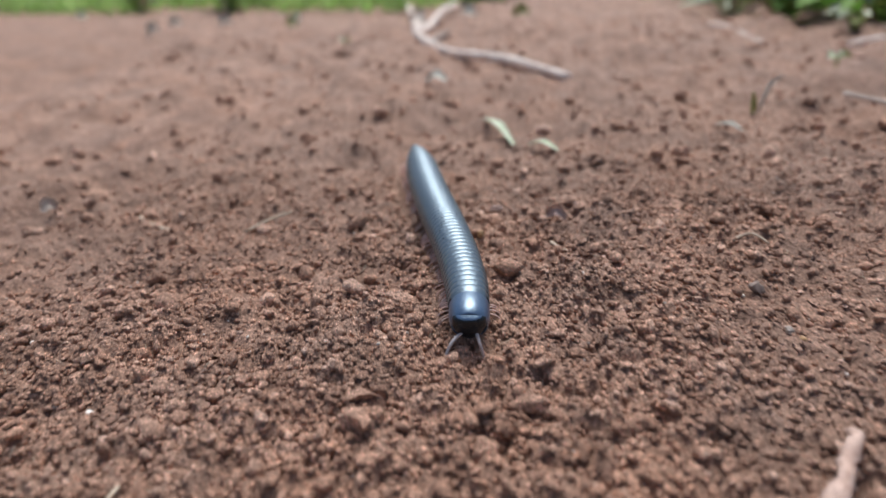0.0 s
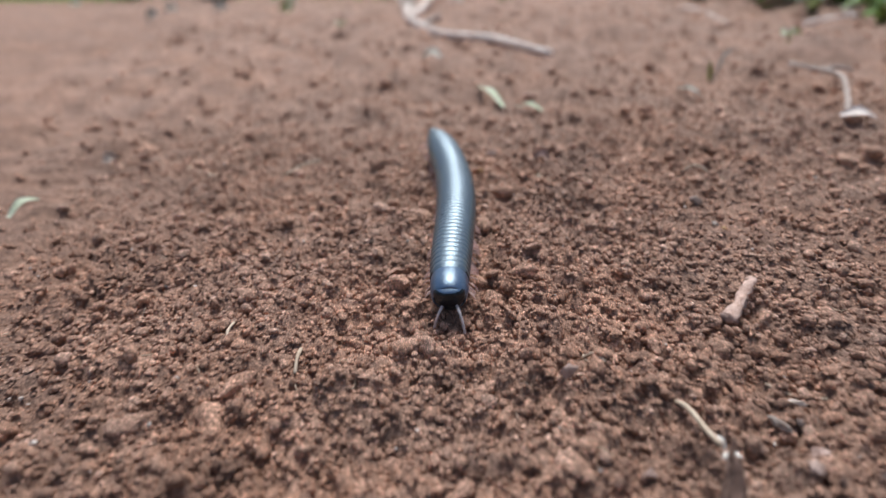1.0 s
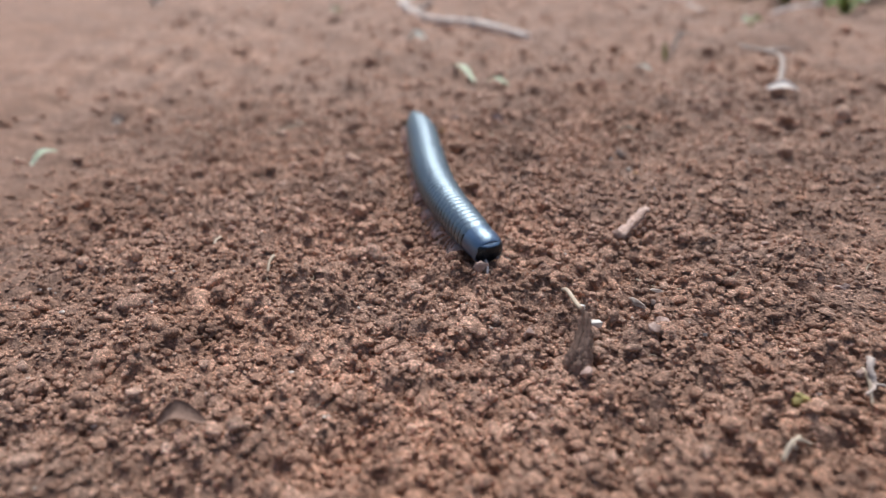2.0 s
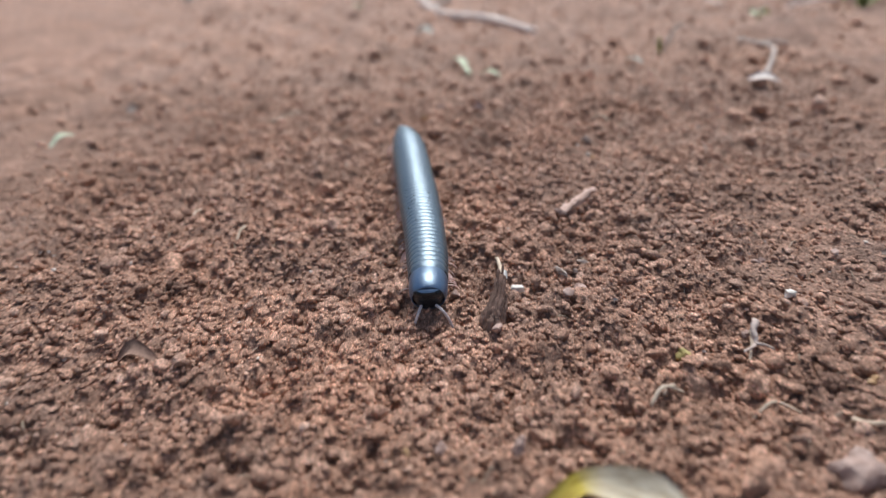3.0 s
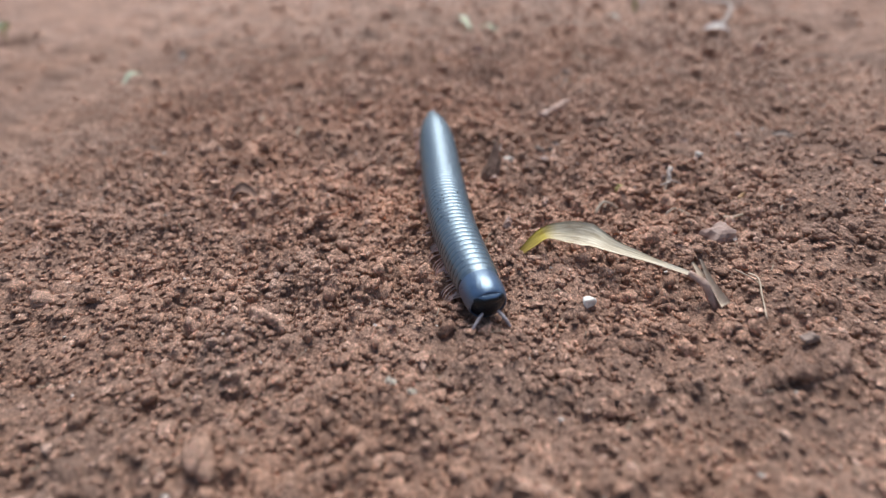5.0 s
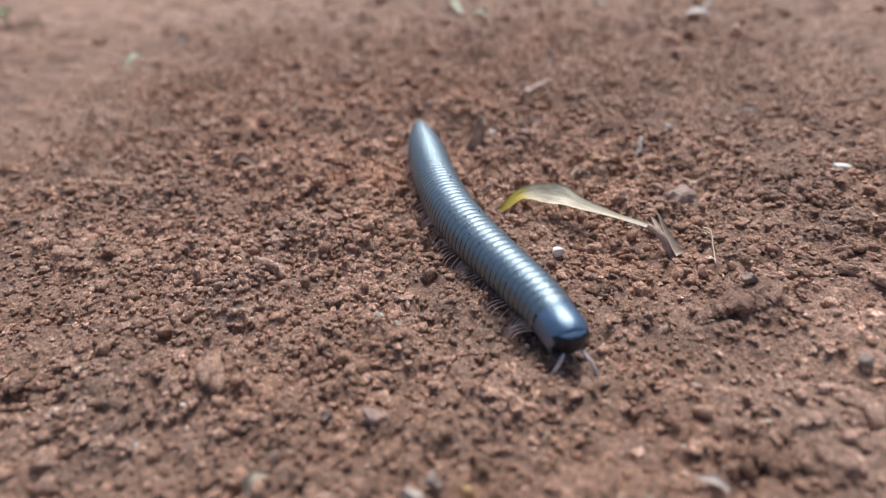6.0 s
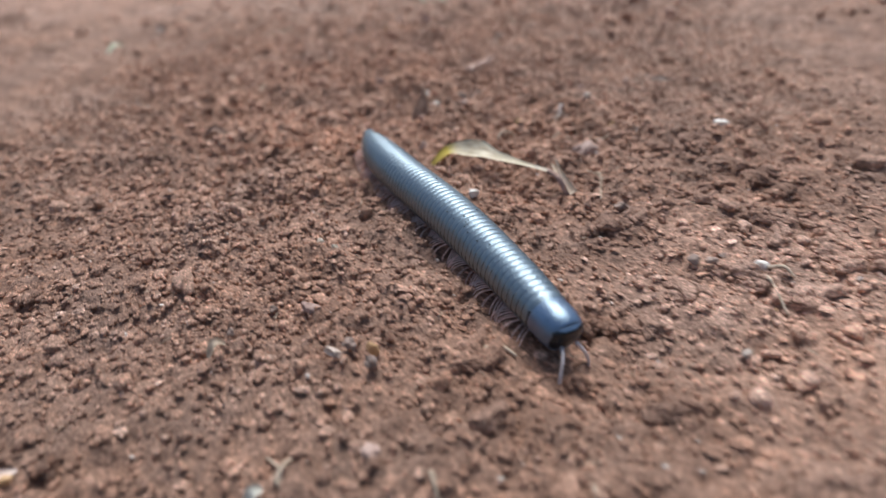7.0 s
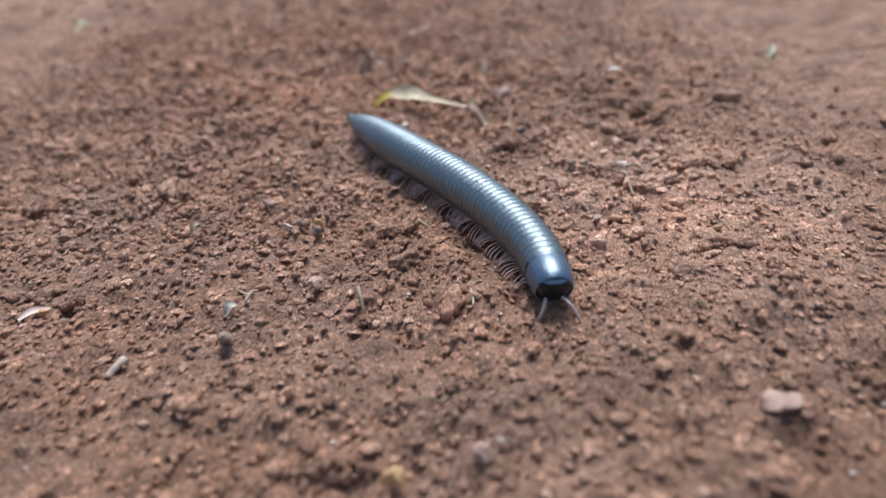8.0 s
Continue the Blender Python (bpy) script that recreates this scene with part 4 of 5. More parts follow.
pebble(227, 0.1438, -0.1367, (4.2, 3.4, 2.8), GREYSTONE, "grey stone fragment on the soil", "stone", -25)
pebble(228, 0.1482, -0.1329, (3.8, 3.4, 2.8), GREYSTONE, "grey stone fragment on the soil", "stone", 80)
pebble(229, 0.1397, -0.1739, (3.2, 2.4, 1.6), WHITESTONE, "small whitish flake on the soil", "flake", 10)
pebble(230, 0.0963, -0.0059, (3.8, 3.2, 3.6), OLIVE, "tiny yellow-green bud", "bud", 20)
pebble(231, 0.1538, -0.1570, (2.2, 1.2, 1.0), SEED, "tiny yellow husk on the soil", "husk", 0)
pebble(232, 0.1724, -0.1911, (3.2, 2.8, 2.6), SEED, "small tan seed on the soil", "seed", 0)
pebble(233, 0.0296, -0.2282, (5.0, 4.2, 4.0), GREYSTONE, "grey rounded pebble on the soil", "pebble", 10)
pebble(234, 0.0284, -0.2480, (9.5, 8.5, 8.5), REDSTONE, "brown rounded nodule", "nodule", 10)
pebble(235, 0.1570, -0.2605, (8.0, 7.0, 4.0), MAUVESTONE, "pinkish-grey slab of stone", "stone", 20)
pebble(236, 0.0944, -0.2688, (6.0, 5.0, 4.6), MAUVESTONE, "pinkish-grey pebble", "pebble", 0)
pebble(237, 0.0980, -0.2656, (3.0, 2.6, 2.4), WHITESTONE, "small whitish pebble on the soil", "pebble", 0)
pebble(238, 0.0760, -0.2705, (6.0, 5.0, 5.0), SEED, "tan pebble", "pebble", 0)
pebble(239, 0.1817, -0.0326, (5.6, 3.4, 2.2), CHIP, "bright white flat stone", "stone", 10)
pebble(240, 0.1239, -0.1027, (6.0, 4.6, 4.0), GREYSTONE, "flat grey stone flake", "stone", 30)
pebble(241, 0.0050, 0.2018, (3.4, 3.0, 3.0), SEED, "small tan seed on the soil", "seed", 0)
pebble(242, -0.0998, 0.1080, (1.8, 1.6, 1.6), CHIP, "tiny white chip on the soil", "chip", 0)
pebble(243, 0.0887, 0.1319, (3.2, 2.6, 2.4), WHITESTONE, "small cream pebble on the soil", "pebble", 0)
pebble(244, 0.0903, 0.1275, (2.4, 2.0, 2.0), SEED, "tiny cream pebble on the soil", "pebble", 0)
pebble(245, 0.0115, 0.2293, (7.0, 6.0, 5.0), MAUVESTONE, "greyish pebble on the soil", "pebble", 0)
pebble(246, 0.0869, 0.2278, (17.0, 8.0, 5.0), REDSTONE, "flat red-brown stone", "stone", 5)
pebble(247, 0.0917, 0.1580, (5.0, 4.0, 4.6), GREYSTONE, "dark grey pebble on the soil", "pebble", 20)
pebble(248, -0.0269, 0.1015, (12.0, 8.0, 7.0), REDSTONE, "flat-topped red-brown clod", "clod", -15)
pebble(249, -0.0289, 0.1129, (12.0, 6.0, 6.0), REDSTONE, "flat-topped red-brown clod", "clod", 5)
pebble(250, 0.0498, -0.2053, (4.0, 3.0, 2.6), MAUVESTONE, "pale pinkish pebble on the soil", "pebble", 15)
pebble(251, 0.1218, 0.0710, (3.4, 2.8, 2.2), MAUVESTONE, "small pale pebble on the soil", "pebble", 15)
pebble(252, 0.0755, 0.0440, (4.6, 2.6, 2.2), WHITESTONE, "pale flat pebble on the soil", "pebble", -10)
pebble(253, 0.0683, 0.0225, (7.0, 5.0, 4.0), MAUVESTONE, "pinkish flat pebble", "pebble", 10)
pebble(254, 0.0725, 0.0281, (5.4, 4.6, 4.0), MAUVESTONE, "rounded pinkish pebble", "pebble", 30)
pebble(255, 0.0459, 0.0060, (4.6, 4.0, 3.8), MAUVESTONE, "rounded pinkish pebble beside the bark", "pebble", 40)
pebble(256, -0.0290, -0.2105, (4.0, 3.4, 2.8), SEED, "small tan pebble on the soil", "pebble", 15)
pebble(257, 0.0285, 0.0456, (9.0, 4.5, 3.0), REDSTONE, "flat orange-brown stone", "stone", 5)
pebble(258, 0.0194, 0.0518, (5.5, 3.0, 6.5), MAUVESTONE, "pale pinkish upright stone", "stone", 25)
pebble(259, 0.0327, 0.0239, (6.0, 4.6, 4.4), MAUVESTONE, "pale pinkish pebble", "pebble", 25)
pebble(260, 0.1577, 0.0449, (4.0, 3.0, 2.4), MAUVESTONE, "pale pebble on the soil", "pebble", 15)


# clods of soil: seed, x, y, size in millimetres, dark (self-shade in the colour) or red
def heap(seed, x, y, w, d, h, dark):
    turn = ((seed - 400) * 47) % 70 - 35
    clod(x, y, (w / 1000, d / 1000, h / 1000), SHADED_CRUMB if dark else CRUMB, "brown crumbly clod of soil, coloured darker for its own shade" if dark else "red-brown crumbly clod of soil", seed, turn)


heap(400, -0.2000, 0.2759, 24, 14, 9, 1)
heap(401, -0.2180, 0.2677, 14, 10, 6, 1)
heap(402, -0.1518, 0.2693, 15, 12, 9, 1)
heap(403, -0.1700, 0.2688, 12, 8, 4, 1)
heap(404, -0.1015, 0.2914, 26, 12, 8, 1)
heap(405, 0.0808, 0.4444, 18, 12, 8, 1)
heap(406, 0.1285, 0.4143, 20, 12, 9, 1)
heap(407, 0.1349, 0.3905, 16, 10, 7, 1)
heap(408, 0.0641, 0.2917, 22, 10, 7, 1)
heap(409, 0.0448, 0.3061, 16, 10, 7, 1)
heap(410, -0.0108, 0.3319, 22, 12, 9, 1)
heap(411, -0.1470, 0.7240, 26, 18, 14, 1)
heap(412, 0.1161, 0.2228, 26, 10, 7, 1)
heap(413, 0.0296, 0.3186, 12, 8, 6, 1)
heap(414, -0.0444, 0.1170, 12, 8, 7, 0)
heap(415, -0.0352, 0.0966, 13, 9, 7, 0)
heap(416, -0.0050, 0.1012, 9, 7, 7, 0)
heap(417, 0.0061, 0.1009, 11, 8, 8, 0)
heap(418, 0.0502, 0.1081, 9, 8, 6, 0)
heap(419, 0.0392, 0.1006, 9, 7, 6, 0)
heap(420, -0.0246, 0.1546, 9, 7, 6, 0)
heap(421, -0.0239, 0.1870, 14, 8, 7, 1)
heap(422, -0.0455, 0.1566, 9, 7, 6, 0)
heap(423, -0.0190, 0.1756, 9, 7, 6, 1)
heap(424, 0.1629, -0.0364, 9, 7, 9, 1)
heap(425, 0.1642, -0.0504, 10, 8, 8, 1)
heap(426, 0.1712, -0.0554, 10, 8, 7, 1)
heap(427, 0.1986, -0.0235, 12, 8, 6, 1)
heap(428, 0.1569, -0.0433, 9, 7, 6, 1)
heap(429, 0.1289, -0.0146, 10, 7, 5, 1)
heap(430, 0.1811, -0.0780, 9, 7, 6, 1)
heap(431, 0.1957, -0.0836, 8, 7, 7, 1)
heap(432, 0.1870, -0.0890, 7, 6, 6, 1)
heap(433, 0.1674, -0.0713, 8, 7, 5, 0)
heap(434, -0.0643, 0.0287, 8, 7, 6, 1)
heap(435, -0.0670, 0.0482, 8, 7, 6, 1)
heap(436, 0.0418, -0.0266, 8, 6, 5, 1)
heap(437, 0.0109, -0.0610, 10, 6, 5, 1)
heap(438, 0.0529, -0.0619, 9, 7, 5, 1)
heap(439, 0.0830, -0.1010, 8, 7, 6, 1)
heap(440, 0.0821, -0.0949, 6, 6, 5, 1)
heap(441, -0.0297, -0.1017, 8, 7, 6, 0)
heap(442, 0.1230, -0.1044, 10, 8, 6, 1)
heap(443, 0.1035, -0.0633, 12, 8, 5, 1)
heap(444, 0.0134, -0.1346, 7, 6, 5, 0)
heap(445, 0.0073, -0.1672, 9, 8, 7, 1)
heap(446, 0.0174, -0.1758, 12, 9, 9, 0)
heap(447, 0.0278, -0.1730, 9, 6, 6, 1)
heap(448, 0.0049, -0.1612, 8, 6, 5, 1)
heap(449, 0.1016, -0.1618, 11, 6, 5, 1)
heap(450, 0.1090, -0.1625, 7, 5, 4, 1)
heap(451, 0.0915, -0.1544, 9, 6, 5, 1)
heap(452, 0.0933, -0.1557, 6, 5, 4, 1)
heap(453, 0.1358, -0.1430, 5, 5, 4, 1)
heap(454, 0.1328, -0.1457, 6, 5, 4, 1)
heap(455, 0.1577, -0.1430, 12, 7, 6, 1)
heap(456, 0.1653, -0.1515, 8, 6, 5, 1)
heap(457, 0.1162, -0.1934, 7, 6, 5, 1)
heap(458, 0.0764, -0.1963, 7, 6, 5, 1)
heap(459, 0.0457, -0.2002, 7, 5, 4, 1)
heap(460, -0.0664, -0.1436, 12, 8, 5, 1)
heap(461, 0.1360, -0.2465, 6, 5, 5, 1)
heap(462, 0.0908, -0.2478, 12, 6, 4, 1)
heap(463, 0.1119, -0.2620, 6, 5, 5, 1)
heap(464, 0.1815, -0.2533, 10, 8, 6, 1)
heap(465, 0.0620, -0.2689, 19, 8, 7, 1)
heap(466, 0.0502, -0.2734, 12, 8, 6, 1)
heap(467, -0.0221, -0.2070, 7, 6, 5, 1)
heap(468, 0.1674, -0.1924, 8, 6, 6, 1)
heap(469, 0.1654, -0.1981, 7, 6, 5, 1)
heap(470, 0.1378, -0.2754, 8, 6, 5, 1)
heap(471, 0.0651, -0.2201, 5, 4, 3, 1)
heap(472, 0.0969, -0.1831, 6, 5, 4, 1)
heap(473, 0.1608, -0.1128, 9, 7, 5, 1)
heap(474, 0.1676, -0.1063, 8, 6, 5, 1)
heap(475, 0.1416, -0.0968, 8, 6, 5, 1)
heap(476, 0.2279, 0.3207, 30, 14, 9, 1)
heap(477, 0.1856, 0.3291, 22, 12, 8, 1)


def scatter_clods(count):
    """Middling clods of soil strewn over the loose ground, each a thing of its own on one of a few shared meshes."""
    rng = np.random.RandomState(21)
    first = []
    for k in range(14):
        me = bpy.data.meshes.new("soil_clod")
        me.from_pydata([tuple(p) for p in clod_shape(700 + k, ICO3) * 0.5], [], ICO3[1].tolist())
        me.polygons.foreach_set("use_smooth", [True] * len(me.polygons))
        me.materials.append(CRUMB)
        first.append(me)
    made = 0
    while made < count:
        x, y = rng.uniform(-0.20, 0.26), rng.uniform(-0.29, 0.34)
        if rng.uniform() > float(looseness(np.array([x]), np.array([y]))[0]) ** 2.2:
            continue
        size = 0.0035 + 0.0050 * rng.uniform() ** 2.0
        ob = new("soil_clod", first[made % 14])
        ob.matrix_basis = pose(x, y, ground_z(x, y) + size * 0.12, 0, 0, rng.uniform(0, 360)) @ Matrix.Diagonal((size * rng.uniform(1.1521, 2.1931), size, size * rng.uniform(0.7554, 1.2416), 1))
        tagged(ob, "red-brown crumbly clod of soil", "clod", "clods of soil")
        made += 1


scatter_clods(78)


def crumb_cluster(x, y, spread, count, seed):
    """A little heap of crumbs on trodden soil, darkened for their own shade, each a thing of its own on shared meshes.
    """
    rng = random.Random(seed)
    for k in range(count):
        a, d = rng.uniform(0.0000, 6.2800), spread * rng.random() ** 0.7
        px, py = x + 1.5 * d * math.cos(a), y + 0.8 * d * math.sin(a)
        size = rng.uniform(0.0030, 0.0061)
        ob = new("soil_clod", DARK_MESHES[rng.randrange(8)])
        ob.matrix_basis = pose(px, py, ground_z(px, py) + size * 0.15, 0, 0, rng.uniform(0, 360)) @ Matrix.Diagonal((size * rng.uniform(1.3407, 2.4258), size, size * 0.8, 1))
        tagged(ob, "brown crumb of soil, coloured darker for its own shade", "clod", "clods of soil")


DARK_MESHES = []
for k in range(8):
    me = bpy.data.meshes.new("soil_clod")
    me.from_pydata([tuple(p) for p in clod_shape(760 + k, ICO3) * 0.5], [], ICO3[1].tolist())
    me.materials.append(SHADED_CRUMB)
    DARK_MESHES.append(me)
for k, (x, y, spread, count) in enumerate([
    (0.1631, -0.0455, 0.008, 14), (0.1751, -0.0713, 0.010, 10), (0.1754, -0.1144, 0.009, 9), (0.1221, -0.1063, 0.008, 12), (0.1323, -0.1478, 0.006, 8), (0.1622, -0.1515, 0.006, 9),
    (0.1522, -0.1414, 0.006, 10), (0.1107, -0.1153, 0.005, 6), (0.1786, -0.1300, 0.007, 7), (0.1564, -0.0885, 0.010, 8), (0.1159, -0.1626, 0.006, 7), (0.1162, -0.1934, 0.004, 5),
    (0.0757, -0.1963, 0.004, 5), (0.0718, -0.1749, 0.006, 8), (0.1892, -0.1354, 0.008, 8), (0.1718, -0.1924, 0.006, 6), (0.1576, -0.2101, 0.004, 4),
]):
    crumb_cluster(x, y, spread, count, 90 + k)


# ---- millipede ----
LENGTH, RADIUS, RINGS, CLEAR = 0.162, 0.0080, 60, 0.0022
# seconds, the head's x and y, the body's length (its rings slide into each other), and the way from head to tail in degrees at eight stations along the body
CRAWL = [
    (0, -0.0003, 0.1309, 0.1720, 87.2, 96.6, 101.5, 102.8, 101.2, 99.5, 99.1, 101.0),
    (0.5, -0.0074, 0.1031, 0.1705, 79.2, 85.1, 93.5, 99.0, 98.8, 96.7, 99.0, 103.6),
    (1, -0.0109, 0.0820, 0.1704, 89.9, 85.8, 86.2, 89.7, 94.4, 97.9, 99.7, 101.3),
    (1.5, 0.0151, 0.0837, 0.1694, 128.1, 115.9, 97.6, 88.1, 94.3, 104.3, 101.5, 97.9),
    (1.7, 0.0214, 0.0697, 0.1659, 122.1, 115.8, 105.5, 95.0, 94.4, 96.5, 99.1, 101.2),
    (2.8, 0.0267, 0.0210, 0.1594, 100.1, 101.6, 102.2, 102.0, 101.7, 101.5, 101.6, 102.2),
    (3, 0.0254, 0.0106, 0.1547, 93.9, 98.0, 100.3, 101.1, 100.5, 100.9, 102.9, 107.6),
    (3.5, 0.0300, -0.0195, 0.1575, 95.2, 97.9, 99.5, 100.2, 100.0, 99.2, 98.6, 99.3),
    (4, 0.0309, -0.0431, 0.1580, 93.0, 94.3, 96.4, 98.6, 100.5, 101.1, 99.8, 97.6),
    (4.5, 0.0320, -0.0706, 0.1565, 99.2, 97.2, 96.0, 95.6, 95.6, 96.3, 97.4, 99.0),
    (4.7, 0.0371, -0.0806, 0.1573, 103.1, 100.8, 98.3, 96.2, 96.8, 97.3, 97.2, 95.9),
    (5.8, 0.0640, -0.1294, 0.1607, 121.5, 118.9, 112.8, 105.0, 99.6, 99.2, 101.0, 104.4),
    (6, 0.0704, -0.1362, 0.1631, 106.1, 120.5, 119.0, 111.3, 104.3, 102.1, 101.3, 98.0),
    (6.5, 0.0834, -0.1558, 0.1597, 107.4, 117.2, 120.9, 119.8, 114.6, 108.6, 103.2, 97.7),
    (7, 0.0953, -0.1759, 0.1581, 116.5, 115.3, 116.9, 119.6, 121.3, 118.8, 111.9, 104.7),
    (7.5, 0.1133, -0.1970, 0.1551, 110.6, 117.1, 121.1, 123.2, 124.2, 123.8, 122.5, 124.2),
    (8, 0.1161, -0.2231, 0.1524, 87.5, 106.8, 116.8, 121.6, 124.2, 123.3, 122.5, 119.7),
]


def girth(u):
    """The body's radius at a part u of its length."""
    s = min(max(u / 0.5, 0), 1)
    r = 0.835 + 0.165 * s * s * (3 - 2 * s)
    if u < 0.16:
        r *= 1 - 0.15 * (1 - max(u, 0) / 0.16) ** 1.6
    if u > 0.70:
        r *= max(0.0, 1 - ((u - 0.70) / 0.30) ** 2.2) ** 0.75
    return RADIUS * r


def crawl_at(t):
    """The row of the crawl at a time, gliding from row to row."""
    ts = [r[0] for r in CRAWL]
    i = min(max(sum(s <= t for s in ts) - 1, 0), len(ts) - 2)
    rows = [np.array(r[1:]) for r in CRAWL]
    span = ts[i + 1] - ts[i]

    def slope(k):
        if k == 0 or k == len(ts) - 1:
            j = min(k, len(ts) - 2)
            return (rows[j + 1] - rows[j]) / (ts[j + 1] - ts[j])
        return (rows[k + 1] - rows[k - 1]) / (ts[k + 1] - ts[k - 1])

    s = (t - ts[i]) / span
    return rows[i] * (2 * s ** 3 - 3 * s ** 2 + 1) + slope(i) * span * (s ** 3 - 2 * s ** 2 + s) + rows[i + 1] * (3 * s ** 2 - 2 * s ** 3) + slope(i + 1) * span * (s ** 3 - s ** 2)


def body_line(t):
    """Places and turns along the body at a time: arrays over 121 stations."""
    row = crawl_at(t)
    s = np.linspace(0, 1, 121)
    knots = np.linspace(0, 1, 8)
    a = np.interp(s, knots, row[3:])
    for _ in range(24):
        a[1:-1] = (a[:-2] + 2 * a[1:-1] + a[2:]) / 4
    d = np.stack([np.cos(np.radians(a)), np.sin(np.radians(a))], 1)
    step = row[2] / 120
    q = np.vstack([[0, 0], np.cumsum((d[1:] + d[:-1]) / 2 * step, axis=0)]) + row[:2]
    return s, q, a


def on_body(line, u, lift=0.0):
    s, q, a = line
    x, y, turn = np.interp(u, s, q[:, 0]), np.interp(u, s, q[:, 1]), np.interp(u, s, a)
    dx, dy = 0.01 * math.cos(radians(turn)), 0.01 * math.sin(radians(turn))
    rise = float(swell(x - dx, y - dy) - swell(x + dx, y + dy)) / 0.02
    return pose(x, y, float(swell(x, y)) + girth(min(u, 0.72)) + CLEAR + lift, math.degrees(math.atan(rise)), 0, turn + 90)


def lathe(profile, sides=36, belly=0.90):
    """A ring turned about the y axis from rows of y and radius, flattened below."""
    verts, faces = [], []
    for y, r in profile:
        for k in range(sides):
            a = 2 * math.pi * k / sides
            x, z = r * math.cos(a), r * math.sin(a)
            verts.append((x, y, z * belly if z < 0 else z))
    for i in range(len(profile) - 1):
        for k in range(sides):
            a, b = i * sides + k, i * sides + (k + 1) % sides
            faces.append((a, b, b + sides, a + sides))
    return verts, faces


def leg_mesh(side):
    pts = smooth_path([(0, 0, 0), (side * 0.0022, 0, -0.0001), (side * 0.0042, 0, -0.0009), (side * 0.0056, 0, -0.0021), (side * 0.0062, 0, -0.0038)], 3)
    n = len(pts) - 1
    radii = [0.00028 - 0.00017 * i / n + (0.00005 if i % 3 == 1 else 0) for i in range(n + 1)]
    v, f = tube_data(pts, radii, 7)
    me = bpy.data.meshes.new("leg")
    me.from_pydata([tuple(p) for p in v], [], f)
    me.materials.append(LEG)
    me.polygons.foreach_set("use_smooth", [True] * len(me.polygons))
    return me


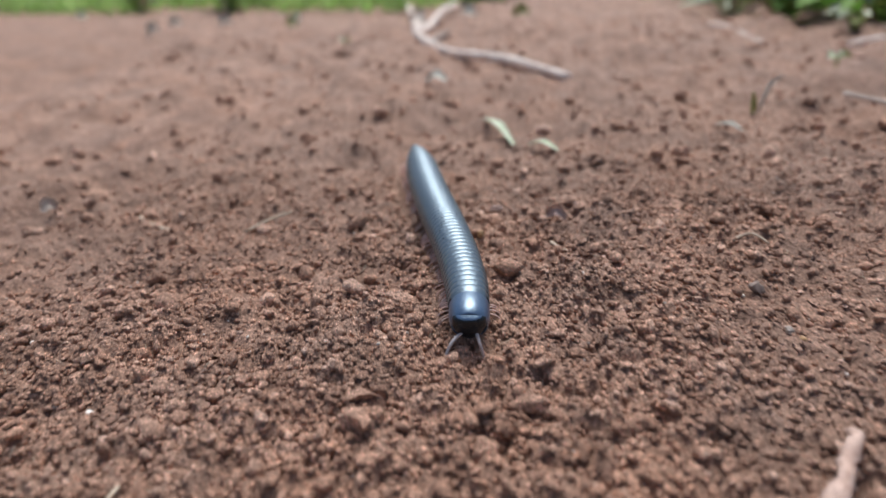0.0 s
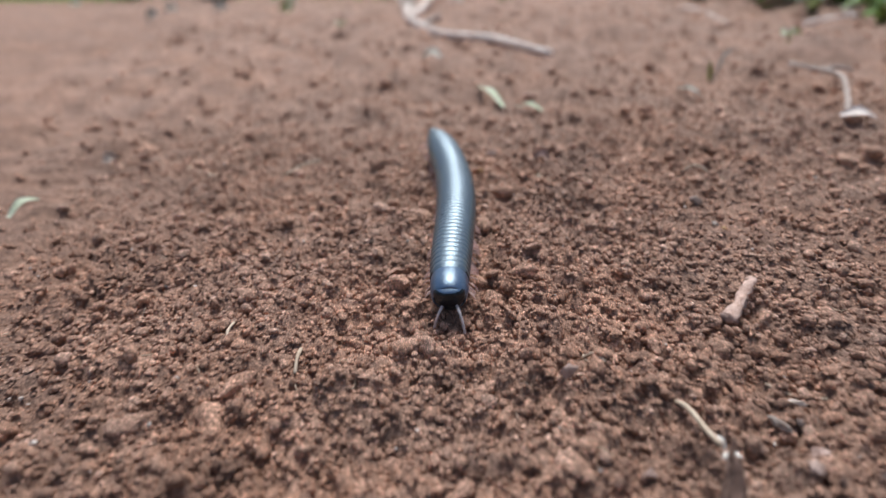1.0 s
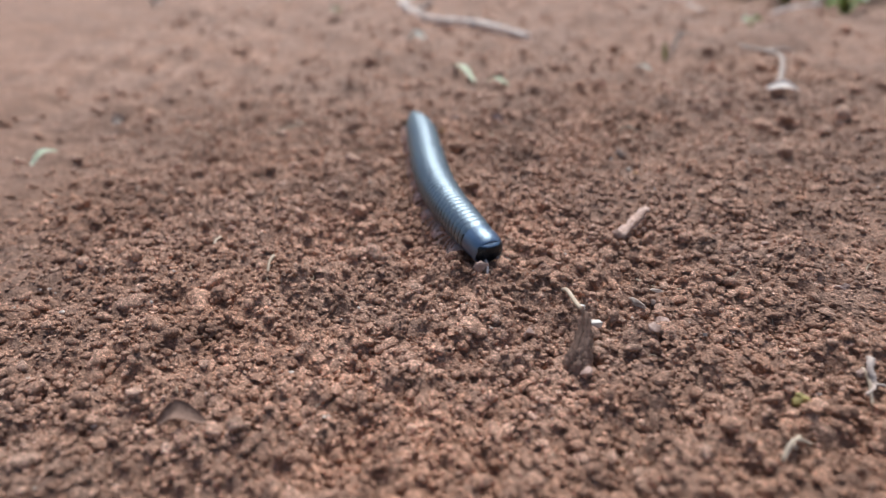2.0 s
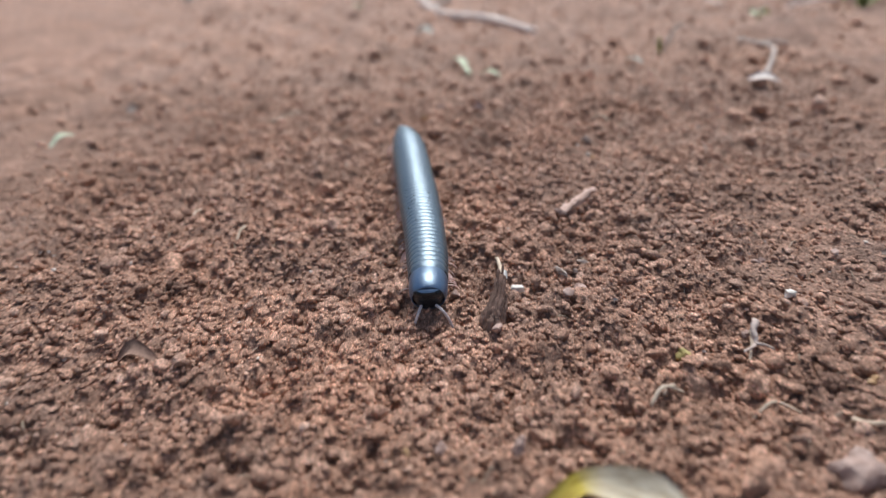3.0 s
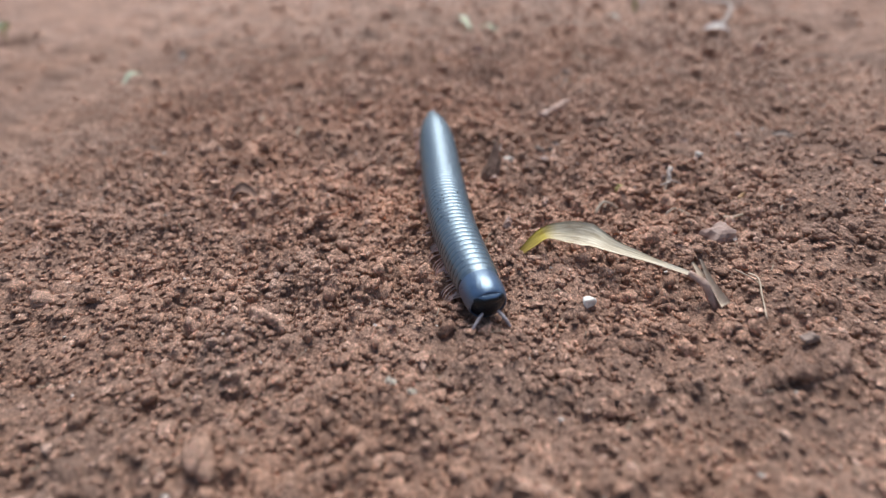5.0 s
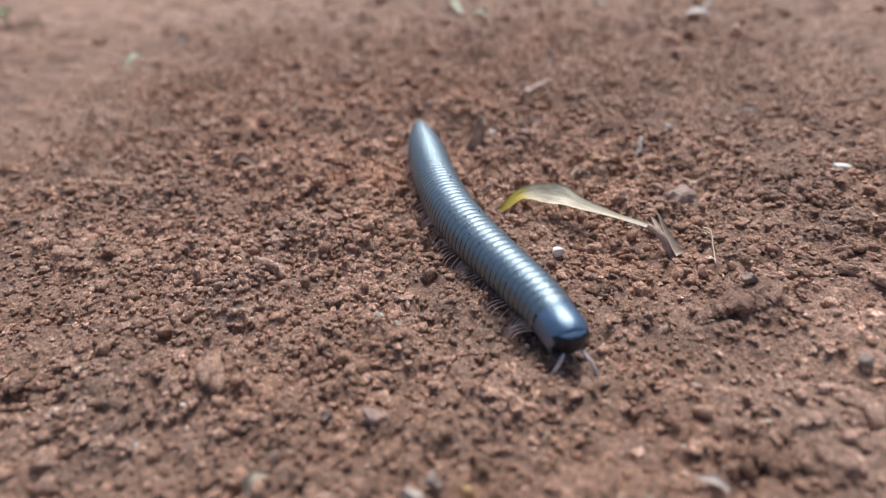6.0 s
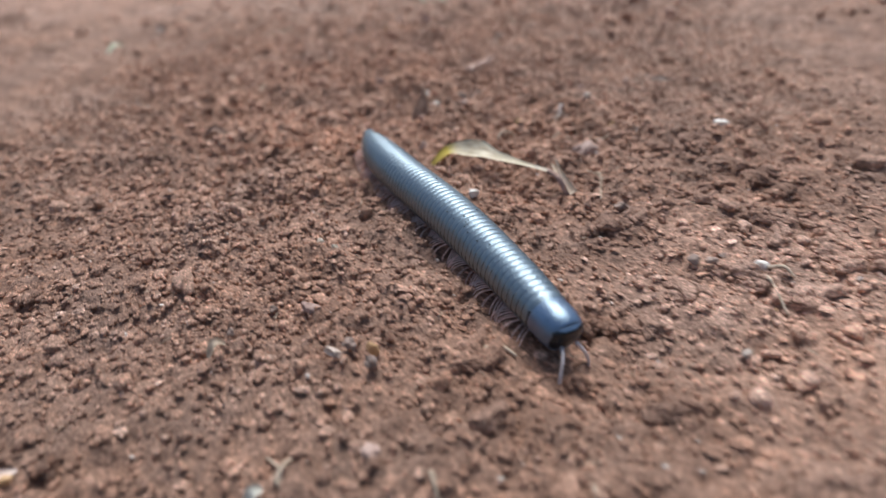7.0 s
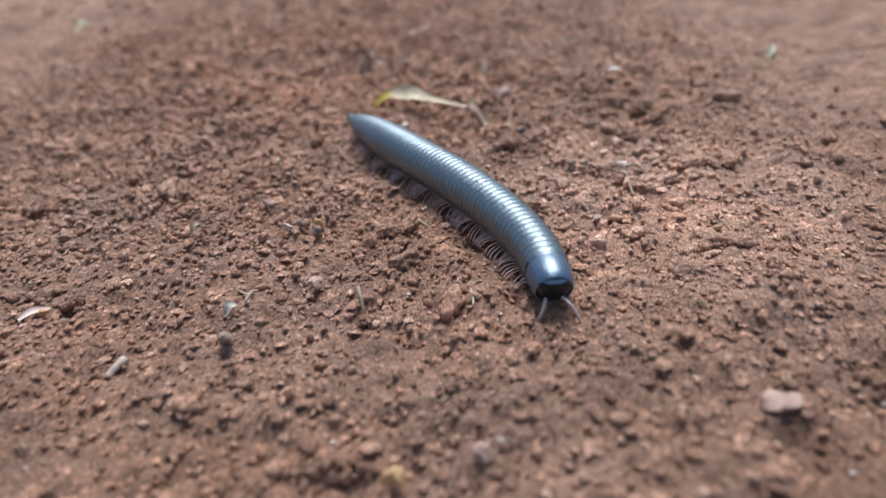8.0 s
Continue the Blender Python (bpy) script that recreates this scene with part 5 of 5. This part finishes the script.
def build_millipede():
    animal = tagged(new("millipede"), "large glossy blue-black millipede crawling over the soil", "millipede")
    moving = {"rings": [], "legs": [], "feelers": []}
    pitch = (0.962 - 0.062) * LENGTH / RINGS
    legs = {-1: leg_mesh(-1), 1: leg_mesh(1)}
    shape = [(0.80, 0.93), (0.52, 0.958), (0.44, 0.972), (0.40, 0.966), (0.33, 0.988), (0.15, 0.999), (-0.20, 1.003), (-0.44, 1.001), (-0.52, 0.990), (-0.53, 0.95)]
    for i in range(RINGS):
        u = 0.062 + (i + 0.5) * pitch / LENGTH
        r, ra, rb = girth(u), girth(u - pitch / LENGTH), girth(u + pitch / LENGTH)
        prof = []
        for y, k in shape:
            local = r + (ra - r) * max(y, 0) + (rb - r) * max(-y, 0)
            prof.append((y * pitch, local * k))
        v, f = lathe(prof)
        # dark bands on the sides; lower flanks darkened for dim surroundings they would mirror
        index = [1 if (q // 36 < 4 or q // 36 == 8) and not 3 <= q % 36 <= 14 or q // 36 in (4, 7) and not 0 <= q % 36 <= 17 else 0 for q in range(len(f))]
        ring = mesh_object("body_ring", v, f, [RING, GROOVE_SHADE], animal, index=index)
        moving["rings"].append((ring, u, 0.0))
        if i in (0,) or i > RINGS - 3:
            continue
        for pair in (0, 1):
            for side in (-1, 1):
                leg = new("leg", legs[side])
                leg.parent = ring
                y = (0.25 - 0.5 * pair) * pitch
                moving["legs"].append((leg, side, (side * 0.0030, y, -0.90 * r + 0.0006), 2 * i + pair))
    # the long smooth collar that hoods the head
    R = girth(0.03)
    prof = [(-0.0046, 0.965), (-0.0041, 0.998), (-0.0030, 1.012), (-0.0005, 1.016), (0.0018, 1.004), (0.0036, 0.962), (0.0048, 0.905), (0.0053, 0.862), (0.0054, 0.836), (0.0051, 0.800)]
    v, f = lathe([(y, k * R) for y, k in prof], 48)
    v = [(x, y + 0.26 * z * (y + 0.0046) / 0.0102, z - 0.16 * R * (max(y + 0.0010, 0) / 0.0064) ** 2) for x, y, z in v]
    collar = mesh_object("collar", v, f, COLLAR, animal, "smooth glossy blue-black neck plate")
    moving["rings"].append((collar, 0.043, 0.0))
    # the head, bent down below the collar, with a raised margin along its top
    R = girth(0.02)
    hv = ICO5[0].copy()
    hv = np.sign(hv) * np.abs(hv) ** np.array([0.84, 0.80, 0.78])
    front = np.interp(hv[:, 2], [-1.0, -0.7, -0.3, 0.15, 0.40, 0.52, 0.66, 0.80, 1.0], [0.12, 0.30, 0.48, 0.60, 0.66, 0.70, 0.78, 0.84, 0.70])
    hv[:, 1] = np.where(hv[:, 1] > 0, hv[:, 1] * front, hv[:, 1] * 0.5)
    hv[:, 0] *= np.interp(hv[:, 2], [-1.0, -0.6, 0.1, 0.6, 1.0], [0.44, 0.63, 0.86, 0.92, 0.86])
    # brighter cuticle on top paints in the sky's sheen; the face stays unlit black
    top = [1 if hv[list(q), 2].mean() > 0.76 else 0 for q in ICO5[1]]
    hv = hv * np.array([R, R, 0.93 * R])
    head = mesh_object("head", hv + np.array([0, -0.0003, -0.13 * R]), ICO5[1].tolist(), [FACE, COLLAR], animal, "rounded glossy blue-black head capsule", index=top)
    moving["rings"].append((head, 0.018, 0.0))
    for side in (-1, 1):
        pts = smooth_path([(0, 0, 0), (side * 0.0004, 0.0016, -0.0003), (side * 0.0010, 0.0032, -0.0016), (side * 0.0016, 0.0042, -0.0040), (side * 0.0020, 0.0048, -0.0072)], 4)
        n = len(pts) - 1
        v, f = tube_data(pts, [(0.00042 + 0.00015 * math.sin(i * math.pi / 2) ** 2) * (1 - 0.2 * i / n) for i in range(n + 1)], 8)
        feeler = mesh_object("antenna", v, f, ANTENNA, head, "pale grey jointed antenna")
        moving["feelers"].append((feeler, side, (side * 0.0022, 0.50 * R, -0.30 * R)))
    # the tail end
    u = 0.975
    r = girth(0.965)
    v, f = lathe([(0.003, r * 0.95), (0.0, r * 0.98), (-0.0015, r * 0.90), (-0.003, r * 0.68), (-0.0038, r * 0.40), (-0.0041, r * 0.05)])
    tail = mesh_object("tail_plate", v, f, RING, animal, "blunt tapering tail end")
    moving["rings"].append((tail, u, 0.0))
    # dark grit stuck to the back
    rng = random.Random(7)
    for i in (5, 8, 9, 11, 12, 13, 15, 15, 16, 16, 17, 17, 17, 17, 18, 18, 19, 19, 20, 20, 21, 22, 23, 24, 26, 27, 29, 30, 33, 34, 38, 42):
        ring, u, _ = moving["rings"][i]
        r = girth(u)
        a = radians(90 + rng.uniform(-42, 42))
        s = rng.uniform(0.00018, 0.00052)
        v = lump(rng.randrange(999), (s * 1.3, s * 2, s), 0.3, ICO1) + np.array([r * math.cos(a), rng.uniform(-0.35, 0.3) * pitch, r * math.sin(a)])
        mesh_object("grit_speck", v, ICO1[1].tolist(), SPECK, ring, "dark grit stuck to the back")
    return animal, moving


millipede, MOVING = build_millipede()


def motions():
    """All that moves: the millipede's rings along its track, its legs in waves, and its feelers."""
    times = [k / 10 for k in range(81)]
    lines = [body_line(t) for t in times]
    roots = [Matrix.Translation((np.interp(0.5, s, q[:, 0]), np.interp(0.5, s, q[:, 1]), 0)) for s, q, a in lines]
    walk(millipede, list(zip(times, roots)))
    for ring, u, lift in MOVING["rings"]:
        nod = pose(0, 0, 0, -6, 0, 0) if ring.name.startswith("head") else Matrix()
        walk(ring, [(t, m.inverted() @ on_body(line, u, lift) @ nod) for t, m, line in zip(times, roots, lines)])
    for leg, side, hip, k in MOVING["legs"]:
        rows = []
        for t in times:
            p = 2 * math.pi * (1.7 * t + k / 13 + 0.07 * math.sin(k * 7.3 + side))
            lift = 16 * max(0.0, math.sin(p))
            rows.append((t, pose(*hip, 0, -side * lift, side * 33 * math.cos(p))))
        walk(leg, rows)
    for feeler, side, root in MOVING["feelers"]:
        walk(feeler, [(t, pose(*root, 16 * math.sin(9.0 * t + 1.7 * side), side * 8 * math.sin(6.0 * t), -side * (14 + 16 * math.sin(5.2 * t + side)))) for t in times])


motions()
